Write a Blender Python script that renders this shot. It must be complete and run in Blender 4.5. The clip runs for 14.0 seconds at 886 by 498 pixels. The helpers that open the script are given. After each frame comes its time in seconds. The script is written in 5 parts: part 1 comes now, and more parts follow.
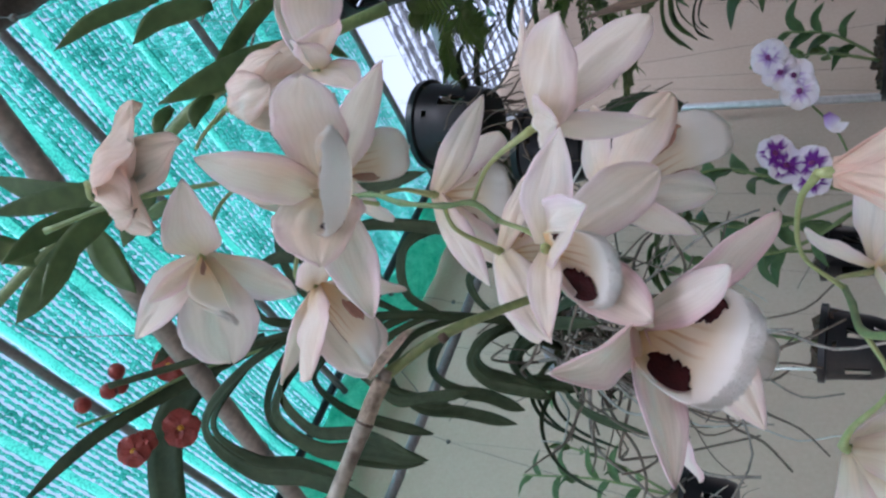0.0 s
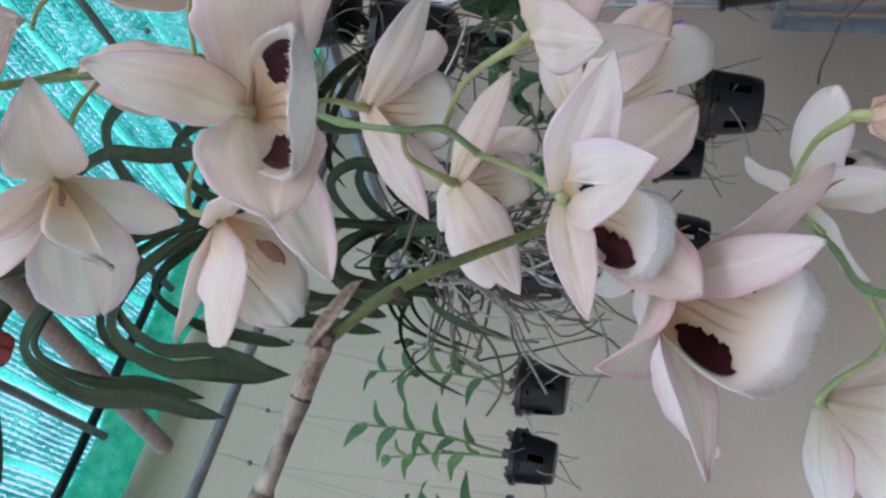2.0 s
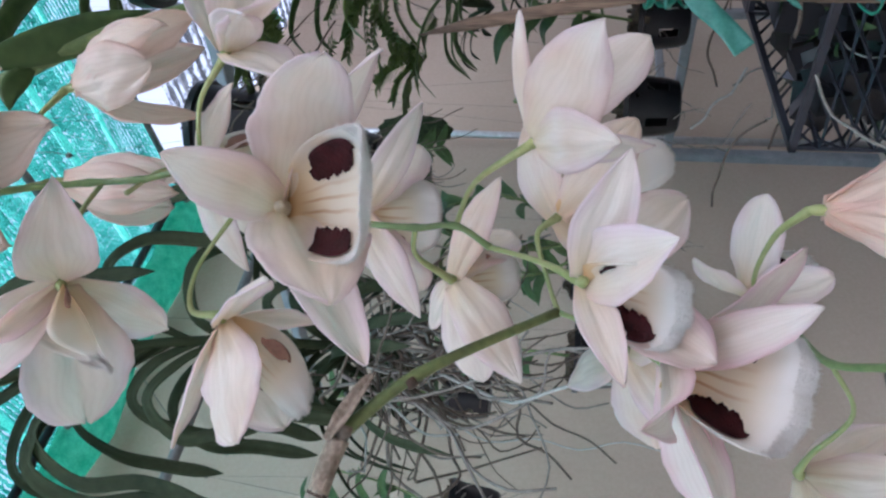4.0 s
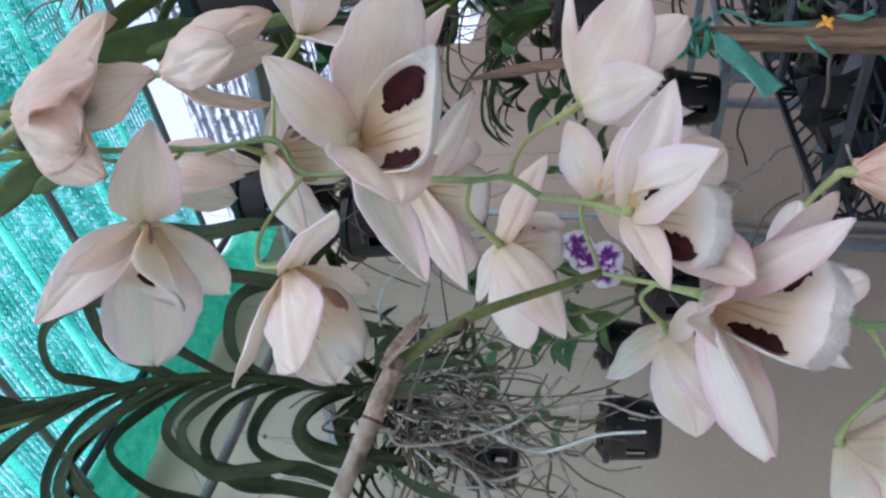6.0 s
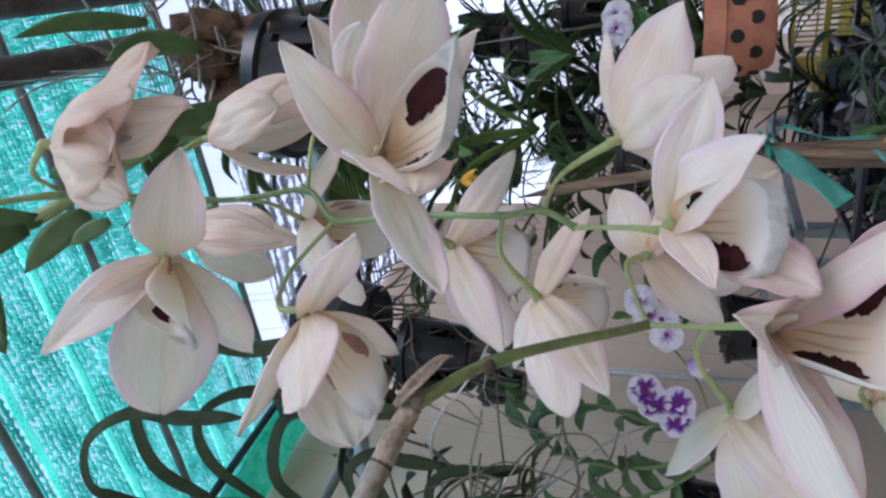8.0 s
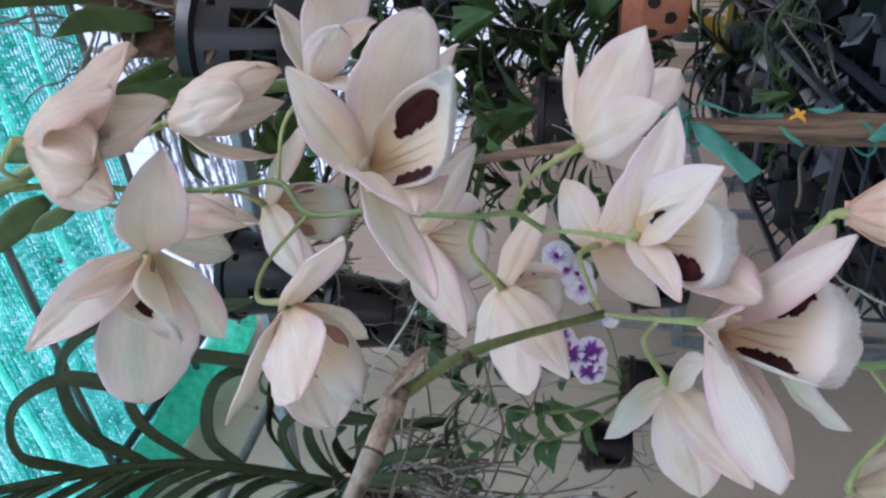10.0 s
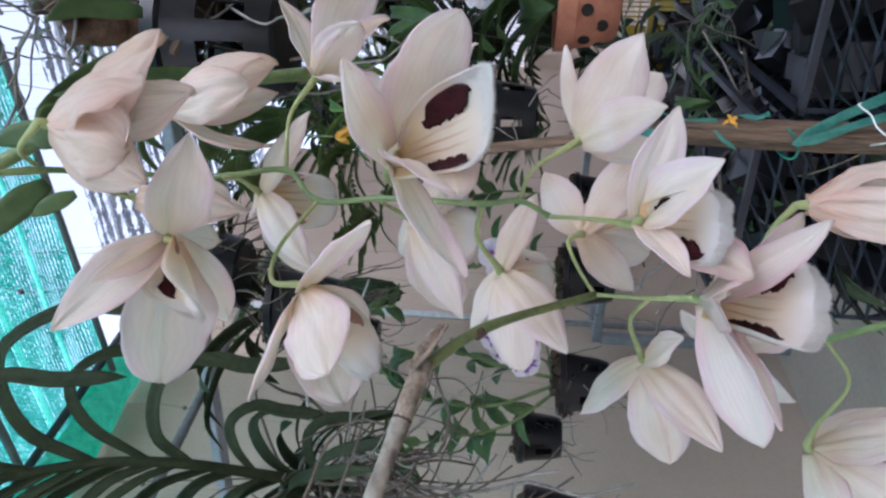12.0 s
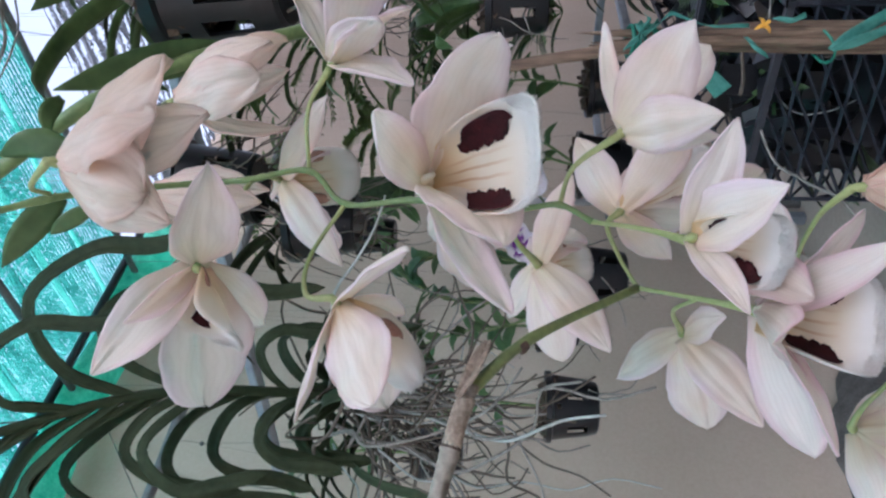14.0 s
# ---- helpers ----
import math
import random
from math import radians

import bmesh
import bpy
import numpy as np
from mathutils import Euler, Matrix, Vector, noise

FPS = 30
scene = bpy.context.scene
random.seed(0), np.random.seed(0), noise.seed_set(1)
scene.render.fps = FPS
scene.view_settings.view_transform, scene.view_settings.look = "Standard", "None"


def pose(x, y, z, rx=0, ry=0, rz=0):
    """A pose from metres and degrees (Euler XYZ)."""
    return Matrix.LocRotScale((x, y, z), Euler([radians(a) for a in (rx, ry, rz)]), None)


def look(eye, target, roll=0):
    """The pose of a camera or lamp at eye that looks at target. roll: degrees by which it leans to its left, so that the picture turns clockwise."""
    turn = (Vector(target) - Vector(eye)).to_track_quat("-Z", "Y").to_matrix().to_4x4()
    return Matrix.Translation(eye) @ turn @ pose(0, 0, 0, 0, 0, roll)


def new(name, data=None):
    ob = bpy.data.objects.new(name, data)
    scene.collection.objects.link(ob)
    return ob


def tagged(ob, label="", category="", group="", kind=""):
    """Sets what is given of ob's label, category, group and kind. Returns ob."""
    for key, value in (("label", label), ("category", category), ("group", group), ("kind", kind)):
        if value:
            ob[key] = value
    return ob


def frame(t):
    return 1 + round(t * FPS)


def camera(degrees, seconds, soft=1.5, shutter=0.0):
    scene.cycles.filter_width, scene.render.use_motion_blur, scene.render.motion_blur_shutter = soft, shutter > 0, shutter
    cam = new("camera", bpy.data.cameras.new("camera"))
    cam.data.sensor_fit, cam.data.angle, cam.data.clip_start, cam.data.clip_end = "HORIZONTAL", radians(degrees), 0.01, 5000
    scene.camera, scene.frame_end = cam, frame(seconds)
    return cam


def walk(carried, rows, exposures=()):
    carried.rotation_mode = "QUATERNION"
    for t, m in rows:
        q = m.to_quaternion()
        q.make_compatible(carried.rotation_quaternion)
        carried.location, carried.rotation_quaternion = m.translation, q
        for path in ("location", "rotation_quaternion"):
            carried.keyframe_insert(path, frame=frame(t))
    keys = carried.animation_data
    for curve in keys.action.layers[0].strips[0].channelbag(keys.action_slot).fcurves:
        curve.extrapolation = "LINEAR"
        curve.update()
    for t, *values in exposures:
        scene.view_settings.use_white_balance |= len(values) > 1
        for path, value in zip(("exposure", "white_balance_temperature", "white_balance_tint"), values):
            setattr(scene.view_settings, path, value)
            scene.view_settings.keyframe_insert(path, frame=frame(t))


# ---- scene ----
SOFT = 2.4
EXPOSURES = [(0.0, 0.95, 5390, 20), (7.0, 1.02, 5390, 20), (8.5, 0.90, 5390, 20), (11.0, 1.04, 5390, 20), (14.0, 1.01, 5390, 20)]
cam = camera(63.36, 14.0, soft=SOFT)
# seconds, eye, turn
ROWS = [
    (0.0, -0.0115, -0.0011, 0.9743, 175.11, 59.31, 84.12),
    (0.5, -0.0063, 0.0228, 0.9929, 172.24, 63.13, 82.63),
    (1.0, -0.0015, 0.0224, 1.0149, 167.19, 66.04, 81.46),
    (1.5, 0.0084, 0.0261, 1.0256, 160.47, 69.39, 74.95),
    (2.0, 0.0001, 0.0258, 1.0356, 157.38, 72.67, 74.52),
    (2.5, -0.0028, 0.0110, 1.0395, 156.38, 75.42, 68.13),
    (3.0, -0.0068, 0.0100, 1.0496, 155.40, 78.07, 64.79),
    (5.5, -0.0333, -0.0050, 1.0654, 171.18, 79.18, 74.92),
    (6.0, -0.0581, -0.0071, 1.0644, 164.22, 77.33, 64.22),
    (6.5, -0.0699, 0.0013, 1.0607, 172.70, 75.94, 67.86),
    (7.0, -0.0800, 0.0134, 1.0609, 177.73, 75.13, 66.94),
    (7.5, -0.0853, 0.0137, 1.0576, 179.07, 72.55, 66.42),
    (8.0, -0.0910, 0.0231, 1.0542, 175.35, 71.73, 62.40),
    (8.5, -0.0893, 0.0171, 1.0581, 168.62, 73.04, 56.48),
    (11.0, -0.0819, -0.0156, 1.0829, 173.81, 82.07, 65.35),
    (11.5, -0.0910, -0.0210, 1.0915, 161.64, 83.60, 52.12),
    (12.0, -0.0972, -0.0217, 1.1014, 147.11, 84.68, 38.17),
    (12.5, -0.0953, -0.0183, 1.1112, 143.84, 86.76, 36.45),
    (13.0, -0.0909, -0.0084, 1.1180, 144.08, 87.40, 39.46),
    (13.5, -0.0702, -0.0138, 1.1177, 168.52, 86.65, 66.37),
    (14.0, -0.0477, -0.0238, 1.1137, 169.19, 85.01, 70.46),
]
walk(cam, [(t, pose(x, y, z, rx, ry, rz)) for t, x, y, z, rx, ry, rz in ROWS], exposures=EXPOSURES)

# ---- world and sun ----
world = bpy.data.worlds.new("sky")
scene.world = world
world.use_nodes = True
wn = world.node_tree.nodes
sky = wn.new("ShaderNodeTexSky")
sky.sky_type = "NISHITA"
sky.sun_disc = False
sky.sun_elevation, sky.sun_rotation = radians(36), radians(158)
sky.air_density, sky.dust_density, sky.ozone_density = 1.0, 6.0, 0.3
wn["Background"].inputs[1].default_value = 0.2
haze = wn.new("ShaderNodeHueSaturation")
haze.inputs["Saturation"].default_value, haze.inputs["Value"].default_value = 0.35, 1.3
world.node_tree.links.new(sky.outputs[0], haze.inputs["Color"])
world.node_tree.links.new(haze.outputs[0], wn["Background"].inputs[0])
sun = new("sun", bpy.data.lights.new("sun", "SUN"))
sun.data.energy, sun.data.angle, sun.data.color = 0.15, radians(40), (1.0, 0.96, 0.93)
sun.matrix_world = look((2.6, -6.4, 5.0), (0, 0, 0))


# ---- materials ----
def mat(name):
    m = bpy.data.materials.new(name)
    m.use_nodes = True
    nt = m.node_tree
    return m, nt.nodes, nt.links, nt.nodes["Principled BSDF"]


def ramp(n, stops):
    r = n.new("ShaderNodeValToRGB")
    e = r.color_ramp.elements
    while len(e) < len(stops):
        e.new(0.5)
    for k, (p, c) in zip(e, stops):
        k.position, k.color = p, (*c, 1)
    return r


def surface(name, dark, light, scale=40.0, rough=0.6, metal=0.0, bump=0.15, fine=6.0, stretch=(1, 1, 1), spec=0.5, through_light=0.0):
    """A mottled surface: two scales of noise between two colours, with relief from the finer one."""
    m, n, l, p = mat(name)
    tc, mp = n.new("ShaderNodeTexCoord"), n.new("ShaderNodeMapping")
    mp.inputs["Scale"].default_value = stretch
    l.new(tc.outputs["Object"], mp.inputs[0])
    a, b = n.new("ShaderNodeTexNoise"), n.new("ShaderNodeTexNoise")
    a.inputs["Scale"].default_value, a.inputs["Detail"].default_value = scale, 5
    b.inputs["Scale"].default_value, b.inputs["Detail"].default_value = scale * fine, 4
    for k in (a, b):
        l.new(mp.outputs[0], k.inputs["Vector"])
    mix = n.new("ShaderNodeMath")
    mix.operation = "MULTIPLY_ADD"
    mix.inputs[1].default_value = 0.4
    half = n.new("ShaderNodeMath")
    half.operation = "MULTIPLY"
    half.inputs[1].default_value = 0.6
    l.new(a.outputs[0], half.inputs[0])
    l.new(b.outputs[0], mix.inputs[0])
    l.new(half.outputs[0], mix.inputs[2])
    r = ramp(n, [(0.32, dark), (0.66, light)])
    l.new(mix.outputs[0], r.inputs[0])
    l.new(r.outputs[0], p.inputs["Base Color"])
    p.inputs["Roughness"].default_value, p.inputs["Metallic"].default_value = rough, metal
    p.inputs["Specular IOR Level"].default_value = spec
    if bump:
        bp = n.new("ShaderNodeBump")
        bp.inputs["Strength"].default_value, bp.inputs["Distance"].default_value = bump, 0.004
        l.new(mix.outputs[0], bp.inputs["Height"])
        l.new(bp.outputs[0], p.inputs["Normal"])
    if through_light:
        t, sh = n.new("ShaderNodeBsdfTranslucent"), n.new("ShaderNodeMixShader")
        l.new(r.outputs[0], t.inputs[0])
        sh.inputs[0].default_value = through_light
        l.new(p.outputs[0], sh.inputs[1])
        l.new(t.outputs[0], sh.inputs[2])
        l.new(sh.outputs[0], n["Material Output"].inputs[0])
    return m


def petal_material(name, body, edge, base, veins=0.12, throat=False, reach=0.4):
    """Thin petal: colour from base to edge along the petal's own coordinates, fine veins along it, some light shining through."""
    m, n, l, p = mat(name)
    uv, sep = n.new("ShaderNodeUVMap"), n.new("ShaderNodeSeparateXYZ")
    l.new(uv.outputs[0], sep.inputs[0])
    ab = n.new("ShaderNodeMath")
    ab.operation = "MULTIPLY_ADD"
    ab.inputs[1].default_value, ab.inputs[2].default_value = 2.0, -1.0
    l.new(sep.outputs[1], ab.inputs[0])
    av = n.new("ShaderNodeMath")
    av.operation = "ABSOLUTE"
    l.new(ab.outputs[0], av.inputs[0])
    tc = n.new("ShaderNodeTexCoord")
    no = n.new("ShaderNodeTexNoise")
    no.inputs["Scale"].default_value, no.inputs["Detail"].default_value = 60, 4
    l.new(tc.outputs["Object"], no.inputs["Vector"])
    # edge tint
    em = n.new("ShaderNodeMath")
    em.operation = "MULTIPLY_ADD"
    em.inputs[1].default_value, em.inputs[2].default_value = 0.9, -0.46
    l.new(no.outputs[0], em.inputs[0])
    es = n.new("ShaderNodeMath")
    es.operation = "ADD"
    l.new(av.outputs[0], es.inputs[0])
    l.new(em.outputs[0], es.inputs[1])
    er = ramp(n, [(0.5, body), (1.0, edge)])
    l.new(es.outputs[0], er.inputs[0])
    br = ramp(n, [(0.0, base), (0.35, body)])
    l.new(sep.outputs[0], br.inputs[0])
    mx = n.new("ShaderNodeMix")
    mx.data_type, mx.blend_type = "RGBA", "MULTIPLY"
    mx.inputs["Factor"].default_value = 1.0
    l.new(er.outputs[0], mx.inputs["A"])
    near = tuple(b / max(c, 1e-3) for b, c in zip(base, body))
    rr = ramp(n, [(0.0, near), *([(reach * 0.62, near)] if reach > 0.45 else []), (reach, (1, 1, 1))])
    l.new(sep.outputs[0], rr.inputs[0])
    l.new(rr.outputs[0], mx.inputs["B"])
    # veins: lines along the petal, bent by noise
    vn = n.new("ShaderNodeMath")
    vn.operation = "MULTIPLY_ADD"
    vn.inputs[1].default_value = 34.0
    l.new(ab.outputs[0], vn.inputs[0])
    vb = n.new("ShaderNodeMath")
    vb.operation = "MULTIPLY"
    vb.inputs[1].default_value = 26.0
    l.new(no.outputs[0], vb.inputs[0])
    l.new(vb.outputs[0], vn.inputs[2])
    vs = n.new("ShaderNodeMath")
    vs.operation = "SINE"
    l.new(vn.outputs[0], vs.inputs[0])
    vr = ramp(n, [(0.0, (1 - veins, 1 - veins * 1.15, 1 - veins * 1.25)), (0.55, (1, 1, 1))])
    vm = n.new("ShaderNodeMath")
    vm.operation = "MULTIPLY_ADD"
    vm.inputs[1].default_value, vm.inputs[2].default_value = 0.5, 0.5
    l.new(vs.outputs[0], vm.inputs[0])
    l.new(vm.outputs[0], vr.inputs[0])
    m2 = n.new("ShaderNodeMix")
    m2.data_type, m2.blend_type = "RGBA", "MULTIPLY"
    m2.inputs["Factor"].default_value = 1.0
    if throat:
        # brown lines, only inside the throat
        vb.inputs[1].default_value = 5.0
        vr.color_ramp.elements[0].color = (0.74, 0.57, 0.43, 1)
        vr.color_ramp.elements[1].position = 0.30
        along = ramp(n, [(0.10, (0, 0, 0)), (0.26, (1, 1, 1)), (0.50, (0.6, 0.6, 0.6)), (0.66, (0, 0, 0))])
        l.new(sep.outputs[0], along.inputs[0])
        across = ramp(n, [(0.18, (1, 1, 1)), (0.34, (0, 0, 0))])
        l.new(av.outputs[0], across.inputs[0])
        keep = n.new("ShaderNodeMath")
        keep.operation = "MULTIPLY"
        l.new(along.outputs[0], keep.inputs[0])
        l.new(across.outputs[0], keep.inputs[1])
        l.new(keep.outputs[0], m2.inputs["Factor"])
    l.new(mx.outputs["Result"], m2.inputs["A"])
    l.new(vr.outputs[0], m2.inputs["B"])
    # age blotches
    bl = ramp(n, [(0.28, (0.90, 0.83, 0.76)), (0.54, (1, 1, 1))])
    n2 = n.new("ShaderNodeTexNoise")
    n2.inputs["Scale"].default_value, n2.inputs["Detail"].default_value = 28, 3
    l.new(tc.outputs["Object"], n2.inputs["Vector"])
    l.new(n2.outputs[0], bl.inputs[0])
    m3 = n.new("ShaderNodeMix")
    m3.data_type, m3.blend_type = "RGBA", "MULTIPLY"
    m3.inputs["Factor"].default_value = 1.0
    l.new(m2.outputs["Result"], m3.inputs["A"])
    l.new(bl.outputs[0], m3.inputs["B"])
    if throat:
        # the velvety front is nearly white
        m4, fr = n.new("ShaderNodeMix"), ramp(n, [(0.60, (0, 0, 0)), (0.82, (1, 1, 1))])
        m4.data_type = "RGBA"
        m4.inputs["B"].default_value = (0.91, 0.885, 0.86, 1)
        l.new(sep.outputs[0], fr.inputs[0])
        l.new(fr.outputs[0], m4.inputs["Factor"])
        l.new(m3.outputs["Result"], m4.inputs["A"])
        m3 = m4
    l.new(m3.outputs["Result"], p.inputs["Base Color"])
    p.inputs["Roughness"].default_value = 0.5
    p.inputs["Specular IOR Level"].default_value = 0.25
    p.inputs["Sheen Weight"].default_value = 0.15
    bp = n.new("ShaderNodeBump")
    bp.inputs["Strength"].default_value, bp.inputs["Distance"].default_value = 0.035, 0.0005
    l.new(vm.outputs[0], bp.inputs["Height"])
    l.new(bp.outputs[0], p.inputs["Normal"])
    t, sh = n.new("ShaderNodeBsdfTranslucent"), n.new("ShaderNodeMixShader")
    l.new(m3.outputs["Result"], t.inputs[0])
    sh.inputs[0].default_value = 0.6
    l.new(p.outputs[0], sh.inputs[1])
    l.new(t.outputs[0], sh.inputs[2])
    l.new(sh.outputs[0], n["Material Output"].inputs[0])
    return m


M_PETAL = petal_material("petal_cream", (0.93, 0.875, 0.82), (0.90, 0.80, 0.83), (0.89, 0.80, 0.64), 0.03)
M_PINK = petal_material("petal_pinkish", (0.91, 0.845, 0.805), (0.89, 0.73, 0.775), (0.89, 0.78, 0.70), 0.04)
M_PEACH = petal_material("petal_peach", (0.94, 0.865, 0.80), (0.92, 0.79, 0.74), (0.91, 0.77, 0.66), 0.05)
M_LIP = petal_material("lip_cream", (0.88, 0.82, 0.71), (0.90, 0.87, 0.83), (0.82, 0.62, 0.34), 0.05, True)
M_COLUMN = surface("column_cream", (0.80, 0.74, 0.56), (0.88, 0.83, 0.70), 150, 0.5, bump=0.05, through_light=0.2)
M_LIPEDGE = surface("lip_velvet", (0.84, 0.81, 0.76), (0.90, 0.88, 0.85), 150, 0.9, bump=0.05, through_light=0.3)
M_EYE = surface("eye_maroon", (0.012, 0.002, 0.003), (0.050, 0.006, 0.008), 220, 0.75, bump=0.4, spec=0.2)
M_EYEBACK = surface("eye_shining_through", (0.26, 0.13, 0.10), (0.42, 0.25, 0.19), 120, 0.6, bump=0.1)
M_STEM = surface("stem_green", (0.09, 0.15, 0.05), (0.20, 0.27, 0.10), 60, 0.45, bump=0.1)
M_SHOOT = surface("olive_shoot", (0.06, 0.08, 0.03), (0.16, 0.19, 0.06), 60, 0.5, bump=0.12)
M_NODE = surface("dark_node", (0.03, 0.018, 0.012), (0.10, 0.06, 0.04), 120, 0.8, bump=0.3)
M_PEDICEL = surface("pedicel_pale_green", (0.26, 0.33, 0.11), (0.44, 0.47, 0.22), 70, 0.45, bump=0.08, through_light=0.15)
M_CANE = surface("dry_cane", (0.06, 0.038, 0.025), (0.42, 0.385, 0.32), 40, 0.7, bump=0.5, stretch=(1, 1, 1))
M_SHEATH = surface("dry_sheath", (0.09, 0.06, 0.04), (0.42, 0.34, 0.26), 90, 0.8, bump=0.5, through_light=0.1)
M_LEAF = surface("orchid_leaf", (0.035, 0.078, 0.022), (0.092, 0.158, 0.048), 25, 0.48, bump=0.14, through_light=0.12)
# the vanda's own dark green; on other plants it paints in their shade
M_LEAFDARK = surface("dark_and_shaded_leaf", (0.020, 0.032, 0.016), (0.048, 0.062, 0.030), 20, 0.7, bump=0.14, spec=0.2)
M_LEAFLIGHT = surface("young_leaf", (0.07, 0.14, 0.03), (0.17, 0.26, 0.07), 30, 0.4, bump=0.1, through_light=0.2)
M_ROOT = surface("aerial_root", (0.10, 0.09, 0.075), (0.32, 0.30, 0.27), 80, 0.85, bump=0.4)
M_ROOTPALE = surface("velamen_root", (0.28, 0.30, 0.28), (0.46, 0.48, 0.45), 80, 0.8, bump=0.3)
M_ROOTDARK = surface("old_root", (0.05, 0.042, 0.032), (0.16, 0.13, 0.10), 80, 0.9, bump=0.5)
M_BLACK = surface("black_plastic", (0.004, 0.0045, 0.006), (0.011, 0.012, 0.015), 35, 0.30, bump=0.05, spec=0.35)
M_CRATE = surface("navy_black_plastic", (0.012, 0.014, 0.021), (0.030, 0.034, 0.046), 30, 0.42, bump=0.05, spec=0.4)
M_CLAY = surface("terracotta", (0.30, 0.11, 0.065), (0.42, 0.17, 0.10), 30, 0.85, bump=0.25)
M_YELLOW = surface("yellow_plastic", (0.30, 0.22, 0.03), (0.52, 0.40, 0.05), 25, 0.45, bump=0.08)
M_WALL = surface("cream_wall_paint", (0.44, 0.356, 0.276), (0.52, 0.434, 0.350), 1.4, 0.85, bump=0.25, fine=60)
M_FLOOR = surface("concrete_floor", (0.34, 0.29, 0.235), (0.46, 0.395, 0.325), 3.0, 0.9, bump=0.4, fine=20)
M_BAR = surface("blue_grey_paint", (0.24, 0.27, 0.32), (0.36, 0.40, 0.46), 25, 0.5, bump=0.1)
M_SOIL = surface("dark_soil", (0.03, 0.027, 0.024), (0.16, 0.145, 0.13), 14, 0.95, bump=0.8, fine=9)
M_PIPE = surface("galvanised_steel", (0.42, 0.44, 0.46), (0.62, 0.64, 0.66), 60, 0.38, 0.85, bump=0.1)
M_FRAME = surface("grey_painted_steel", (0.16, 0.18, 0.20), (0.27, 0.29, 0.31), 30, 0.55, 0.1, bump=0.1)
M_BAMBOO = surface("weathered_bamboo", (0.13, 0.11, 0.10), (0.30, 0.26, 0.23), 22, 0.6, bump=0.3)
M_POLE = surface("dark_grey_pole", (0.10, 0.10, 0.105), (0.21, 0.21, 0.215), 22, 0.55, bump=0.3)
# darker bamboo tone for the beams
M_BEAM = surface("dark_bamboo", (0.03, 0.026, 0.024), (0.11, 0.095, 0.085), 22, 0.6, bump=0.4)
# near-black colour for the shade inside the clay pot's holes
M_HOLESHADE = surface("hole_shade_disc", (0.006, 0.005, 0.004), (0.02, 0.015, 0.012), 90, 0.95, bump=0.2)
M_WIRE = surface("wire", (0.10, 0.095, 0.09), (0.20, 0.19, 0.18), 60, 0.5, 0.5, bump=0.0)
M_LATH = surface("split_bamboo_lath", (0.04, 0.024, 0.016), (0.24, 0.16, 0.105), 130, 0.75, bump=0.5, stretch=(1, 1, 0.08))
M_TAPE = surface("green_plastic_tape", (0.06, 0.26, 0.21), (0.13, 0.40, 0.33), 60, 0.35, bump=0.15, through_light=0.5)
M_TIE = surface("green_plastic_tie", (0.015, 0.15, 0.10), (0.04, 0.29, 0.20), 50, 0.4, bump=0.1, through_light=0.25)
M_MEDIUM = surface("bark_medium", (0.03, 0.022, 0.016), (0.13, 0.09, 0.06), 120, 0.95, bump=1.0)
M_HUSK = surface("coconut_husk", (0.025, 0.015, 0.010), (0.15, 0.085, 0.05), 60, 0.95, bump=0.9)
M_MOSS = surface("moss_slab", (0.012, 0.022, 0.010), (0.06, 0.085, 0.035), 110, 0.95, bump=1.0)
M_RED = surface("red_brown_petal", (0.17, 0.018, 0.015), (0.36, 0.06, 0.045), 90, 0.45, bump=0.15, through_light=0.2)
M_GOLD = surface("orange_petal", (0.60, 0.27, 0.02), (0.80, 0.45, 0.05), 90, 0.5, bump=0.1, through_light=0.2)
M_LILAC = petal_material("petal_white_lilac", (0.90, 0.88, 0.94), (0.92, 0.91, 0.95), (0.38, 0.16, 0.62), 0.05, reach=0.44)
M_PURPLE = petal_material("petal_white_purple", (0.90, 0.86, 0.94), (0.93, 0.92, 0.95), (0.26, 0.05, 0.44), 0.05, reach=0.62)
M_THROAT = surface("purple_throat", (0.10, 0.012, 0.09), (0.26, 0.04, 0.24), 120, 0.5, bump=0.1)
M_GATE = surface("white_gate_paint", (0.70, 0.72, 0.74), (0.82, 0.83, 0.84), 8, 0.5, bump=0.05)


